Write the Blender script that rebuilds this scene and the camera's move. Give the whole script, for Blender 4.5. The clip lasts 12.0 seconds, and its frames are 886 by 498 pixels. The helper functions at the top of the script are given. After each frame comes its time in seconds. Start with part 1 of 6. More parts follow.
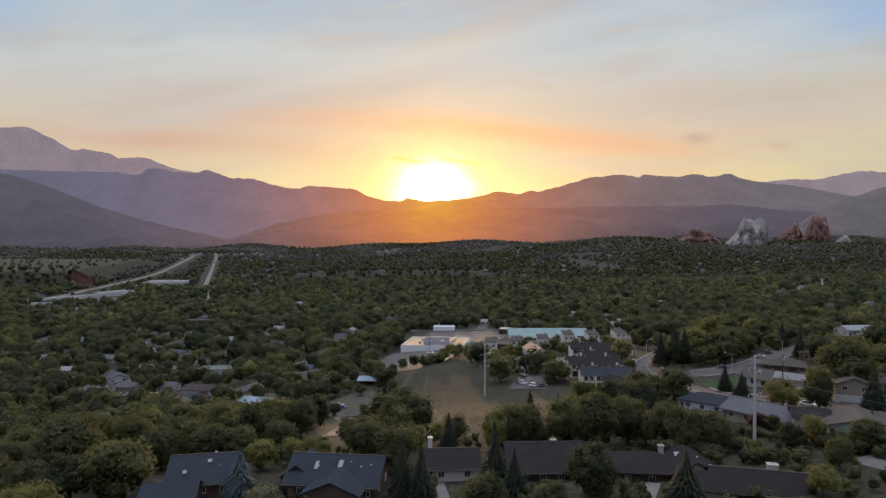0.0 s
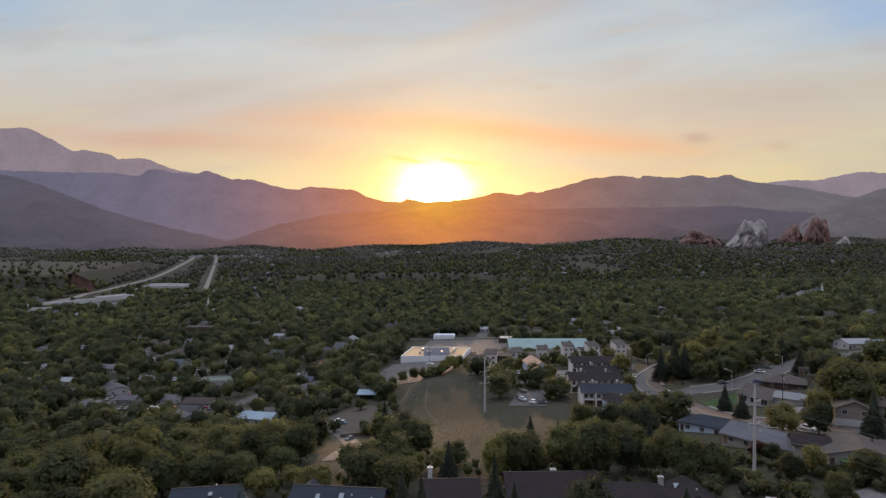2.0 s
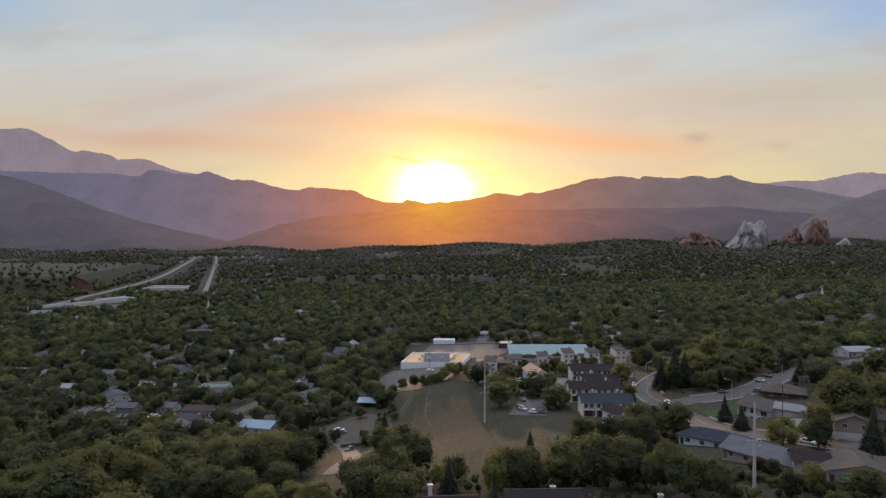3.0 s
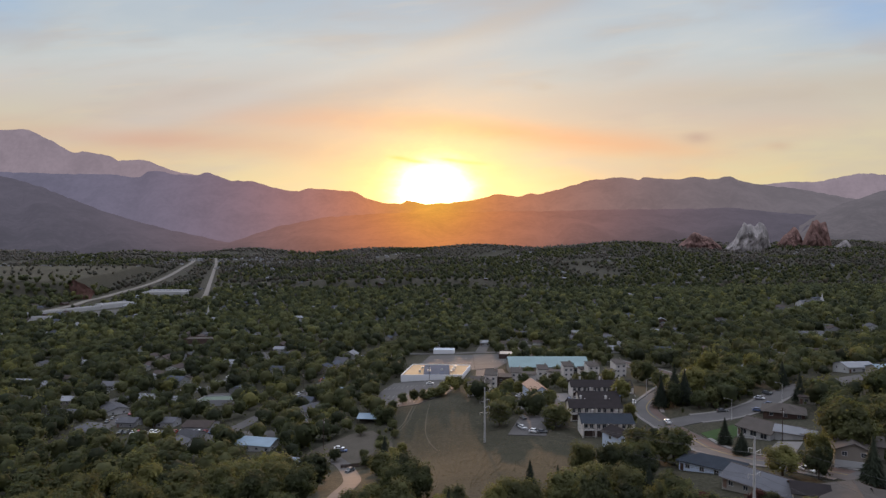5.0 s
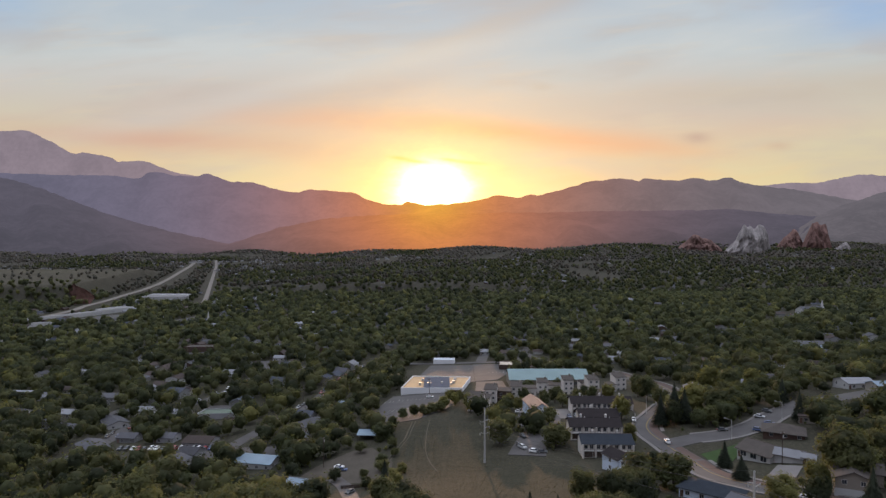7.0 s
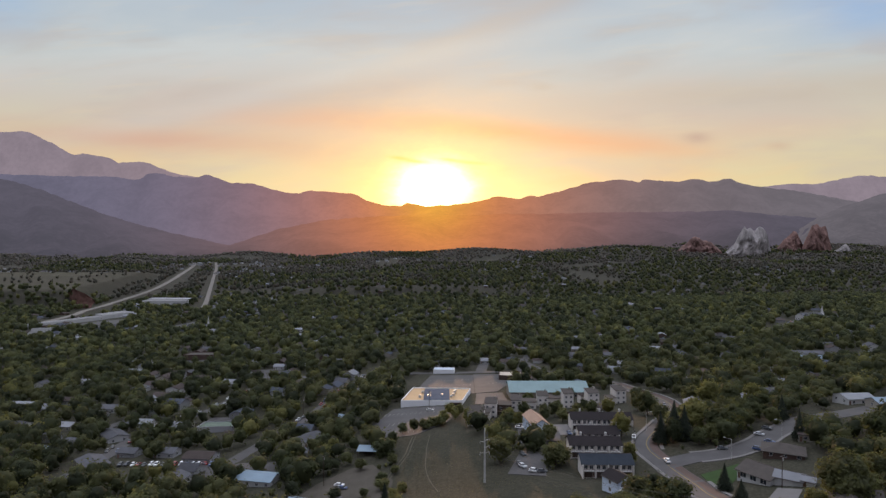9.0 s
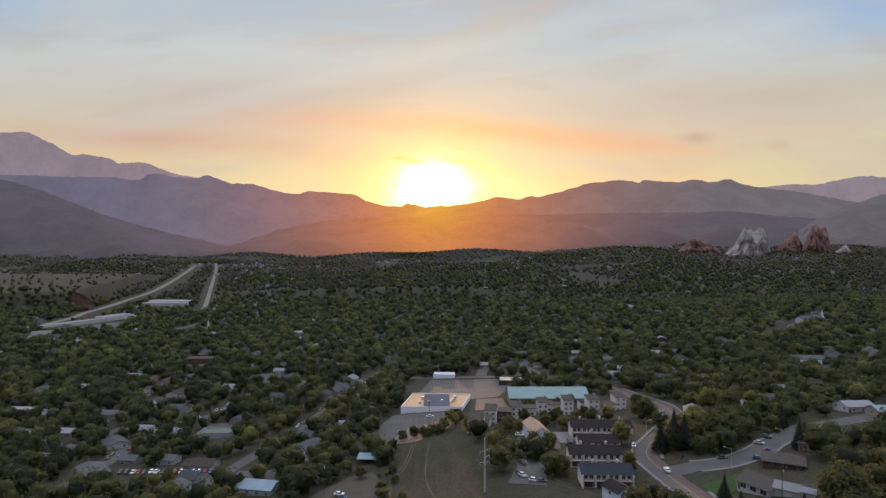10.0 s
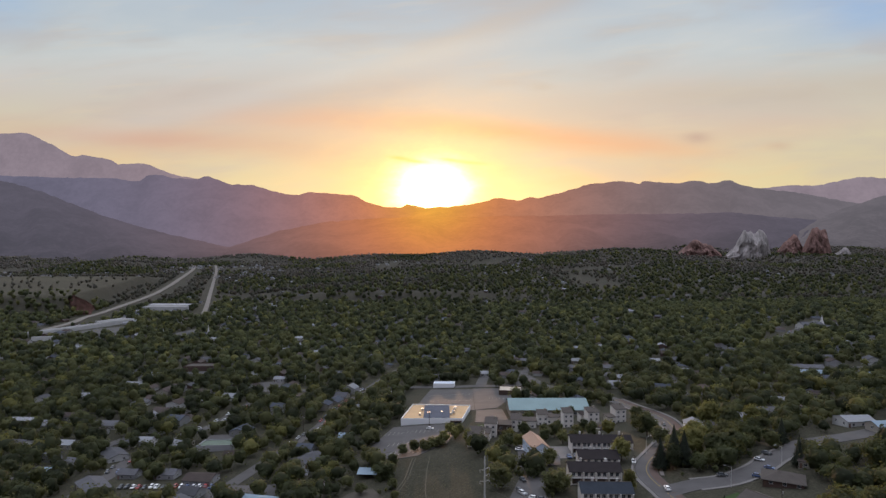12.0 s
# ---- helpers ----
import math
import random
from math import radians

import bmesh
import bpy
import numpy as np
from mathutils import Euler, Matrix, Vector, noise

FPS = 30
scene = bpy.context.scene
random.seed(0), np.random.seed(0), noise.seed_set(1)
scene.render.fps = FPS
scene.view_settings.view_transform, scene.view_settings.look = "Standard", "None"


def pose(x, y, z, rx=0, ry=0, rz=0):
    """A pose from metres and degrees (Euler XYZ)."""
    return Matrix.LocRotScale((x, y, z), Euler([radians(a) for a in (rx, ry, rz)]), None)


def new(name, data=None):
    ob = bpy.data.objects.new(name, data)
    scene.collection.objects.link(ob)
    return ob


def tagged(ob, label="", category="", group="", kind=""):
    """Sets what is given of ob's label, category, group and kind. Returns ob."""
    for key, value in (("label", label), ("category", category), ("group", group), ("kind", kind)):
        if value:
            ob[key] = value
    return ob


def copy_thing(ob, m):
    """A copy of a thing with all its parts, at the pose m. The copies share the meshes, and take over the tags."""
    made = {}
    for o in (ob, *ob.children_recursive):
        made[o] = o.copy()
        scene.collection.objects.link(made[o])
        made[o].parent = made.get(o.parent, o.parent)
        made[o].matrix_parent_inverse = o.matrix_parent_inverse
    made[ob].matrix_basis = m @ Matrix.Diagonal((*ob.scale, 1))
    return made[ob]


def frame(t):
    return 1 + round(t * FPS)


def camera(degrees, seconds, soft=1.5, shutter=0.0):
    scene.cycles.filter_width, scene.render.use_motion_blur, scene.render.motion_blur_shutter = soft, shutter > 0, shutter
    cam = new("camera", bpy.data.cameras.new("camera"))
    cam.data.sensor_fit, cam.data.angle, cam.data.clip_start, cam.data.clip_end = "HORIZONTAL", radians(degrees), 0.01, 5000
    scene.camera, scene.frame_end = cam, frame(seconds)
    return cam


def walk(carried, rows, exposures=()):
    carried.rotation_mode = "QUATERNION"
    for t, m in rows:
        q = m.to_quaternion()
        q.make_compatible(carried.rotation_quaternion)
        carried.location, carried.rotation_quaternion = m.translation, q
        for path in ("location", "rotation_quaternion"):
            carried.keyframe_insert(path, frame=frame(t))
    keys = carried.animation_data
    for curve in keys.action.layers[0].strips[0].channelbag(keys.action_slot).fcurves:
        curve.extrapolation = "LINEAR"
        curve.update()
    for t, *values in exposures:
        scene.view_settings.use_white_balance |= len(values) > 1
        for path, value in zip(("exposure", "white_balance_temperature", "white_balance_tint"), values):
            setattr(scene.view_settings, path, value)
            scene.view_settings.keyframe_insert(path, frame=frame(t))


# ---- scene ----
# camera: a drone that rises straight up and looks west along +y
cam = camera(70, 12.0, soft=1.4)
CLIMB = [(0.0, 0.0), (0.5, 1.5), (1.0, 3.15), (1.5, 5.0), (2.0, 6.93), (2.5, 8.9), (3.0, 10.93), (5.0, 19.05),
         (7.0, 27.35), (9.0, 35.45), (10.0, 39.4), (11.0, 43.2), (12.0, 47.05)]
walk(cam, [(t, pose(0, 0, 80 + h, 90 - 0.716)) for t, h in CLIMB])

# ---- world: evening sky with thin cloud, low sun ahead ----
SUN_EL, SUN_AZ = radians(4.9), radians(-0.9)
SUN_DIR = Vector((math.sin(SUN_AZ) * math.cos(SUN_EL), math.cos(SUN_AZ) * math.cos(SUN_EL), math.sin(SUN_EL)))


def lin(r, g, b):
    """A display colour (0 to 255) as a scene colour."""
    return tuple(((c / 255 + 0.055) / 1.055) ** 2.4 if c > 10 else c / 3295 for c in (r, g, b)) + (1.0,)


class Nodes:
    """A small helper to wire node trees."""

    def __init__(self, tree):
        self.t = tree
        tree.nodes.clear()

    def n(self, kind, out=0, **sets):
        node = self.t.nodes.new("ShaderNode" + kind)
        inputs = sets.pop("i", {})
        for k, v in sets.items():
            setattr(node, k, v)
        for k, v in inputs.items():
            if isinstance(v, bpy.types.NodeSocket):
                self.t.links.new(v, node.inputs[k])
            else:
                node.inputs[k].default_value = v
        return node.outputs[out]

    def math(self, op, a, b=0.0, c=0.0):
        return self.n("Math", operation=op, i={0: a, 1: b, 2: c})

    def mix(self, fac, a, b, mode="MIX"):
        return self.n("Mix", out=2, data_type="RGBA", blend_type=mode, clamp_factor=True, i={0: fac, 6: a, 7: b})

    def ramp(self, fac, stops, mode="LINEAR"):
        node = self.t.nodes.new("ShaderNodeValToRGB")
        node.color_ramp.interpolation = mode
        e = node.color_ramp.elements
        e[0].position, e[0].color = stops[0][0], stops[0][1]
        e[1].position, e[1].color = stops[-1][0], stops[-1][1]
        for p, c in stops[1:-1]:
            e.new(p).color = c
        self.t.links.new(fac, node.inputs[0])
        return node.outputs[0]

    def noise(self, vec, scale, detail=4.0, rough=0.55, out=0, distort=0.0):
        return self.n("TexNoise", out=out, i={"Vector": vec, "Scale": scale, "Detail": detail, "Roughness": rough, "Distortion": distort})


def make_world():
    w = bpy.data.worlds.new("evening_sky")
    scene.world = w
    w.use_nodes = True
    k = Nodes(w.node_tree)
    d = k.n("TexCoord", out=0)
    sep = k.t.nodes.new("ShaderNodeSeparateXYZ")
    k.t.links.new(d, sep.inputs[0])
    x, y, z = sep.outputs
    up = k.math("MAXIMUM", z, 0.0)
    base = k.ramp(up, [(0.0, lin(222, 196, 148)), (0.09, lin(223, 204, 158)), (0.155, lin(217, 202, 174)), (0.21, lin(206, 204, 194)),
                       (0.27, lin(194, 202, 206)), (0.345, lin(184, 197, 210)), (0.65, lin(206, 216, 232)), (1.0, lin(214, 222, 238))])
    # cloud bands: flat streaks that fan out from the sun
    front = k.math("MAXIMUM", y, 0.08)
    u, v = k.math("DIVIDE", x, front), k.math("DIVIDE", up, front)
    tilt = k.math("MULTIPLY_ADD", u, -0.05, k.math("MULTIPLY", v, k.math("MULTIPLY_ADD", u, -0.12, 1.0)))
    co = k.n("CombineXYZ", i={0: k.math("MULTIPLY", u, 0.9), 1: k.math("MULTIPLY", tilt, 3.8), 2: 0.37})
    streak = k.n("MapRange", i={0: k.noise(co, 2.1, 5.0, 0.55, distort=0.4), 1: 0.40, 2: 0.62})
    tint = k.ramp(v, [(0.0, lin(240, 190, 130)), (0.12, lin(236, 188, 138)), (0.2, lin(214, 190, 174)), (0.3, lin(210, 213, 212)), (0.45, lin(206, 213, 220))])
    sky = k.mix(k.math("MULTIPLY", streak, 0.8), base, tint)
    co2 = k.n("CombineXYZ", i={0: k.math("MULTIPLY", u, 1.9), 1: k.math("MULTIPLY", tilt, 8.0), 2: 4.2})
    shade = k.n("MapRange", interpolation_type="SMOOTHSTEP", i={0: k.noise(co2, 1.9, 4.0, 0.5, distort=0.3), 1: 0.46, 2: 0.72})
    sky = k.mix(k.math("MULTIPLY", shade, 0.55), sky, lin(196, 182, 172))
    co3 = k.n("CombineXYZ", i={0: k.math("MULTIPLY", u, 5.0), 1: k.math("MULTIPLY", tilt, 40.0), 2: 9.1})
    wisp = k.n("MapRange", i={0: k.noise(co3, 1.6, 5.0, 0.6), 1: 0.55, 2: 0.8})
    sky = k.mix(k.math("MULTIPLY", wisp, 0.20), sky, lin(244, 214, 170))

    def bank(base_, u0, v0, su, sv, slope, colour, amount):
        """A soft-edged bank of thin cloud."""
        du = k.math("SUBTRACT", u, u0)
        dv = k.math("SUBTRACT", k.math("MULTIPLY_ADD", du, -slope, v), v0)
        q = k.math("ADD", k.math("POWER", k.math("ABSOLUTE", k.math("DIVIDE", du, su)), 2.0), k.math("POWER", k.math("ABSOLUTE", k.math("DIVIDE", dv, sv)), 2.0))
        ragged = k.n("MapRange", i={0: k.noise(co2, 2.6, 6.0, 0.6, distort=0.4), 1: 0.33, 2: 0.6, 3: 0.58, 4: 1.0})
        soft = k.math("MULTIPLY", k.math("EXPONENT", k.math("MULTIPLY", q, -1.0)), k.math("MULTIPLY", ragged, amount))
        return k.mix(soft, base_, colour)

    sky = bank(sky, -0.24, 0.235, 0.22, 0.024, 0.10, lin(188, 168, 160), 0.9)
    sky = bank(sky, 0.10, 0.172, 0.26, 0.018, -0.10, lin(242, 164, 112), 1.0)
    sky = bank(sky, -0.16, 0.190, 0.20, 0.016, -0.03, lin(230, 176, 144), 0.8)
    sky = bank(sky, 0.66, 0.37, 0.13, 0.05, 0.0, lin(158, 188, 226), 0.85)
    sky = bank(sky, -0.70, 0.38, 0.08, 0.05, 0.0, lin(162, 190, 222), 0.7)
    sky = bank(sky, -0.44, 0.158, 0.30, 0.020, -0.06, lin(214, 166, 142), 0.85)
    sky = bank(sky, 0.52, 0.235, 0.36, 0.030, 0.06, lin(206, 188, 168), 0.8)
    sky = bank(sky, 0.10, 0.34, 0.16, 0.030, 0.45, lin(190, 184, 184), 0.75)
    sky = bank(sky, -0.02, 0.30, 0.22, 0.018, 0.40, lin(206, 192, 178), 0.7)
    sky = bank(sky, -0.10, 0.275, 0.40, 0.022, 0.22, lin(216, 216, 212), 0.7)
    sky = bank(sky, 0.40, 0.163, 0.022, 0.009, 0.0, lin(196, 160, 142), 0.9)
    sky = bank(sky, 0.53, 0.150, 0.020, 0.007, 0.0, lin(206, 172, 146), 0.7)
    sky = bank(sky, 0.155, 0.243, 0.018, 0.006, 0.0, lin(200, 186, 172), 0.6)
    # the sun's glow in the haze, drawn out sideways along the cloud
    su_, sv_ = SUN_DIR.x / SUN_DIR.y, SUN_DIR.z / SUN_DIR.y
    du, dv = k.math("SUBTRACT", u, su_), k.math("MULTIPLY", k.math("SUBTRACT", v, sv_ - 0.002), 1.4)
    ray = k.noise(k.n("CombineXYZ", i={0: k.math("MULTIPLY", u, 26.0), 1: k.math("MULTIPLY", v, 60.0), 2: 1.5}), 1.0, 4.0, 0.6)
    a = k.math("SQRT", k.math("ADD", k.math("MULTIPLY", du, du), k.math("MULTIPLY", dv, dv)))

    a = k.math("MULTIPLY", a, k.math("MULTIPLY_ADD", ray, 0.55, 0.72))

    def lobe(width, power):
        return k.math("EXPONENT", k.math("MULTIPLY", k.math("POWER", k.math("DIVIDE", a, width), power), -1.0))

    def plus(a_, colour, amount):
        return k.mix(amount, a_, colour, "ADD")

    wide = k.mix(k.math("MULTIPLY", lobe(0.165, 1.3), 0.58), sky, lin(250, 186, 108))
    glow = plus(wide, lin(255, 205, 40), lobe(0.085, 1.5))
    core = k.n("VectorMath", operation="SCALE", i={0: (1.0, 0.9, 0.62), "Scale": k.math("MULTIPLY", lobe(0.041, 2.0), 6.0)})
    glow = k.n("VectorMath", operation="ADD", i={0: glow, 1: core})
    for u1, v1, s1 in ((-0.068, 0.131, 0.016), (-0.045, 0.126, 0.02), (0.012, 0.128, 0.018), (0.042, 0.124, 0.026)):
        glow = bank(glow, u1, v1, s1, 0.0030, -0.10, lin(252, 206, 84), 1.0)
    # the sky behind, away from the sun, is blue-grey and a little dimmer
    east = k.ramp(up, [(0.0, lin(196, 186, 198)), (0.2, lin(198, 194, 210)), (0.5, lin(200, 204, 222)), (1.0, lin(206, 212, 232))])
    glow = k.mix(k.n("MapRange", interpolation_type="SMOOTHSTEP", i={0: y, 1: -0.15, 2: 0.55, 3: 1.0, 4: 0.0}), glow, east)
    back = k.n("MapRange", i={0: y, 1: -0.6, 2: 0.5, 3: 0.60, 4: 1.0})
    # and overhead, out of view, brightening is added to light crowns and ground from above
    back = k.math("MULTIPLY", back, k.n("MapRange", interpolation_type="SMOOTHSTEP", i={0: z, 1: 0.40, 2: 0.95, 3: 1.0, 4: 3.8}))
    glow = k.n("VectorMath", operation="SCALE", i={0: glow, "Scale": back})
    nishita = k.n("TexSky", sky_type="NISHITA", sun_disc=False, sun_elevation=SUN_EL, sun_rotation=-SUN_AZ, altitude=1900.0, dust_density=3.0)
    b1 = k.n("Background", i={0: glow, 1: 0.85})
    b2 = k.n("Background", i={0: nishita, 1: 0.02})
    out = k.n("AddShader", i={0: b1, 1: b2})
    o = k.t.nodes.new("ShaderNodeOutputWorld")
    k.t.links.new(out, o.inputs[0])


make_world()
sun_data = bpy.data.lights.new("sun", "SUN")
sun_data.energy, sun_data.angle, sun_data.color = 2.4, radians(0.9), (1.0, 0.58, 0.32)
new("sun", sun_data).matrix_world = Matrix.Translation((0, 0, 600)) @ (-SUN_DIR).to_track_quat("-Z", "Y").to_matrix().to_4x4()


# ---- materials ----
def principled(name, build):
    m = bpy.data.materials.new(name)
    m.use_nodes = True
    k = Nodes(m.node_tree)
    shader = build(k)
    o = k.t.nodes.new("ShaderNodeOutputMaterial")
    k.t.links.new(shader, o.inputs[0])
    return m


def where(k):
    return k.n("NewGeometry", out=0)


def bump(k, height, strength, dist):
    return k.n("Bump", i={"Height": height, "Strength": strength, "Distance": dist})


def plain(name, rgb, rough=0.8, var=0.25, scale=0.6, metal=0.0, per_object=0.0, spec=0.10):
    """A painted or mineral surface with two scales of wear, and some drift from thing to thing."""
    def build(k):
        p = where(k)
        big, small = k.noise(p, scale * 0.25, 4), k.noise(p, scale * 3.0, 5, 0.65)
        f = k.math("ADD", k.math("MULTIPLY", big, 0.6), k.math("MULTIPLY", small, 0.4))
        f = k.n("MapRange", i={0: f, 1: 0.3, 2: 0.7, 3: 1 - var, 4: 1 + var})
        if per_object:
            r = k.n("ObjectInfo", out=5)
            f = k.math("MULTIPLY", f, k.n("MapRange", i={0: r, 1: 0.0, 2: 1.0, 3: 1 - per_object, 4: 1 + per_object}))
        col = k.n("VectorMath", operation="SCALE", i={0: rgb, "Scale": f})
        return k.n("BsdfPrincipled", i={"Base Color": col, "Roughness": rough, "Metallic": metal, "Specular IOR Level": spec,
                                        "Normal": bump(k, small, 0.25, 0.03)})
    return principled(name, build)


def foliage(name, dark, light, warm=0.48):
    """Leaves: colour drifts from plant to plant and clump to clump, and light passes through."""
    def build(k):
        r1 = k.n("NewGeometry", out=8)
        r2 = k.n("ObjectInfo", out=5)
        patch = k.n("MapRange", i={0: k.noise(where(k), 0.085, 2), 1: 0.32, 2: 0.68})
        f = k.math("ADD", k.math("MULTIPLY", r1, 0.14), k.math("MULTIPLY", k.math("ADD", k.math("MULTIPLY", r2, 0.5), patch), 0.58))
        fine = k.noise(where(k), 0.9, 4, 0.7)
        f = k.math("ADD", k.math("SUBTRACT", f, 0.27), k.math("MULTIPLY", fine, 0.4))
        col = k.mix(f, (*dark, 1), (*light, 1))
        di = k.n("BsdfPrincipled", i={"Base Color": col, "Roughness": 0.75, "Specular IOR Level": 0.12, "Normal": bump(k, fine, 0.4, 0.5)})
        tr = k.n("BsdfTranslucent", i={0: k.mix(0.6, col, (light[0] * 1.35, light[1] * 1.38, light[2] * 0.8, 1))})
        return k.n("MixShader", i={0: warm, 1: di, 2: tr})
    return principled(name, build)


def ground_material():
    def build(k):
        p = where(k)
        big, mid, fine = k.noise(p, 0.006, 5), k.noise(p, 0.05, 5, 0.6), k.noise(p, 0.9, 4, 0.7)
        c = k.ramp(mid, [(0.3, (0.032, 0.033, 0.023, 1)), (0.48, (0.045, 0.043, 0.031, 1)), (0.6, (0.064, 0.057, 0.043, 1)), (0.75, (0.036, 0.040, 0.024, 1))])
        c = k.mix(k.n("MapRange", i={0: big, 1: 0.45, 2: 0.65}), c, (0.046, 0.042, 0.028, 1))
        sep = k.t.nodes.new("ShaderNodeSeparateXYZ")
        k.t.links.new(p, sep.inputs[0])
        dry = k.math("MULTIPLY", k.n("MapRange", i={0: sep.outputs[1], 1: 1050.0, 2: 1400.0}), k.n("MapRange", i={0: mid, 1: 0.35, 2: 0.6, 3: 0.5, 4: 1.0}))
        c = k.mix(dry, c, (0.064, 0.056, 0.046, 1))
        band = k.noise(k.n("Mapping", i={"Vector": p, "Scale": (0.3, 1.0, 1.0)}), 0.012, 5, 0.62)
        left = k.math("MULTIPLY_ADD", sep.outputs[1], -0.22, -409.0)
        mesa = k.math("MULTIPLY", k.n("MapRange", i={0: k.math("SUBTRACT", left, sep.outputs[0]), 1: 10.0, 2: 40.0}), k.n("MapRange", i={0: sep.outputs[1], 1: 1165.0, 2: 1185.0}))
        mesa = k.math("MULTIPLY", mesa, k.n("MapRange", i={0: sep.outputs[1], 1: 1650.0, 2: 1950.0, 3: 1.0, 4: 0.0}))
        c = k.mix(mesa, c, k.ramp(band, [(0.36, (0.050, 0.048, 0.032, 1)), (0.44, (0.100, 0.085, 0.060, 1)), (0.50, (0.060, 0.050, 0.038, 1)), (0.57, (0.115, 0.098, 0.068, 1)), (0.66, (0.060, 0.058, 0.038, 1))]))
        tuft = k.noise(p, 0.42, 6, 0.75)
        c = k.mix(k.n("MapRange", i={0: tuft, 1: 0.46, 2: 0.60, 4: 0.75}), c, (0.066, 0.058, 0.044, 1))
        c = k.mix(k.n("MapRange", i={0: fine, 1: 0.42, 2: 0.62, 4: 0.8}), c, (0.022, 0.024, 0.015, 1))
        return k.n("BsdfPrincipled", i={"Base Color": c, "Roughness": 0.95, "Specular IOR Level": 0.1, "Normal": bump(k, fine, 0.6, 0.25)})
    return principled("dry_ground", build)


def hazed_mountain_material(name, forest, rock, haze, veil):
    """Far slopes of the backdrop: scrub and rock, with evening haze painted over them as emission, brighter towards the
    sun.
    """
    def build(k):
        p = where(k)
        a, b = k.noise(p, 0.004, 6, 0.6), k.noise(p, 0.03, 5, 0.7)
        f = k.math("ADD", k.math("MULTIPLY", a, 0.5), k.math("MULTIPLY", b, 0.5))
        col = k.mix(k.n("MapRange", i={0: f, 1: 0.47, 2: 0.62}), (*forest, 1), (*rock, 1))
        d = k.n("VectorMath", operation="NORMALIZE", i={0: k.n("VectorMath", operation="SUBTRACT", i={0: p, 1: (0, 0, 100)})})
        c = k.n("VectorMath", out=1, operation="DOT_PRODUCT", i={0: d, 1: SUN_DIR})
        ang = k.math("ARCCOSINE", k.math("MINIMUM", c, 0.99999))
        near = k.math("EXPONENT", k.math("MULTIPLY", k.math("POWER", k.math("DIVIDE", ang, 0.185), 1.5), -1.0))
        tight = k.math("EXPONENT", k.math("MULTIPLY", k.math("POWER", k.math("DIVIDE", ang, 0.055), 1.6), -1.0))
        # painted haze: an emitted colour, turning orange towards the sun
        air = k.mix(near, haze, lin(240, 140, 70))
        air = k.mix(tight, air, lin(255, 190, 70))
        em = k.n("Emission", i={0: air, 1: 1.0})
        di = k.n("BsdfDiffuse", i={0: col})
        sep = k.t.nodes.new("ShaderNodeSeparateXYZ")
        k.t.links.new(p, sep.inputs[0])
        # share of emitted haze over the slope, growing with distance and near the sun
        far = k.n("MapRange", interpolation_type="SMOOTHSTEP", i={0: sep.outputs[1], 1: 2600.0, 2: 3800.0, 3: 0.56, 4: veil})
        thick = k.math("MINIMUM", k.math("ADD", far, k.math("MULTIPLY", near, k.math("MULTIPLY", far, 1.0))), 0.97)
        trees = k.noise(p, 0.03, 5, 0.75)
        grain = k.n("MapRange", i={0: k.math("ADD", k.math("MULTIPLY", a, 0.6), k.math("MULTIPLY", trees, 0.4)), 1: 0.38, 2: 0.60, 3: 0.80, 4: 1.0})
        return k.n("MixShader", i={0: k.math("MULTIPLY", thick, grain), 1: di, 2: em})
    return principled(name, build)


M_GROUND = ground_material()
M_ASPHALT = plain("asphalt", (0.082, 0.077, 0.077), 0.7, 0.22, 0.5)
M_PALEROAD = plain("pale_worn_asphalt", (0.165, 0.148, 0.132), 0.8, 0.12, 0.08)
M_CONCRETE = plain("concrete", (0.155, 0.145, 0.140), 0.85, 0.15, 0.8)
M_LEAF = [foliage("leaf_olive", (0.034, 0.037, 0.021), (0.150, 0.154, 0.068)),
          foliage("leaf_green", (0.027, 0.032, 0.019), (0.108, 0.120, 0.056)),
          foliage("leaf_yellow", (0.062, 0.062, 0.026), (0.215, 0.208, 0.076)),
          foliage("leaf_dark", (0.020, 0.024, 0.016), (0.068, 0.079, 0.041)),
          foliage("leaf_maroon", (0.034, 0.015, 0.014), (0.085, 0.036, 0.032)),
          foliage("leaf_silver", (0.085, 0.090, 0.060), (0.215, 0.215, 0.145))]
# scrub of the far plain, its base colours greyed to stand in for haze
M_HAZED_SCRUB = [foliage("hazed_scrub_grey", (0.062, 0.060, 0.050), (0.118, 0.110, 0.090), 0.3), foliage("hazed_scrub_brown", (0.066, 0.057, 0.046), (0.122, 0.105, 0.082), 0.3),
           foliage("hazed_scrub_olive", (0.054, 0.055, 0.040), (0.110, 0.108, 0.074), 0.3), foliage("hazed_scrub_dark", (0.046, 0.046, 0.038), (0.090, 0.088, 0.070), 0.3)]
# farther scrub, paler again: thicker haze put into the base colour
M_HAZED_FAR = [foliage("hazed_far_grey", (0.092, 0.084, 0.076), (0.160, 0.145, 0.128), 0.3), foliage("hazed_far_brown", (0.092, 0.078, 0.066), (0.160, 0.136, 0.114), 0.3),
          foliage("hazed_far_olive", (0.074, 0.072, 0.058), (0.138, 0.130, 0.102), 0.3), foliage("hazed_far_dark", (0.062, 0.059, 0.052), (0.116, 0.108, 0.094), 0.3)]
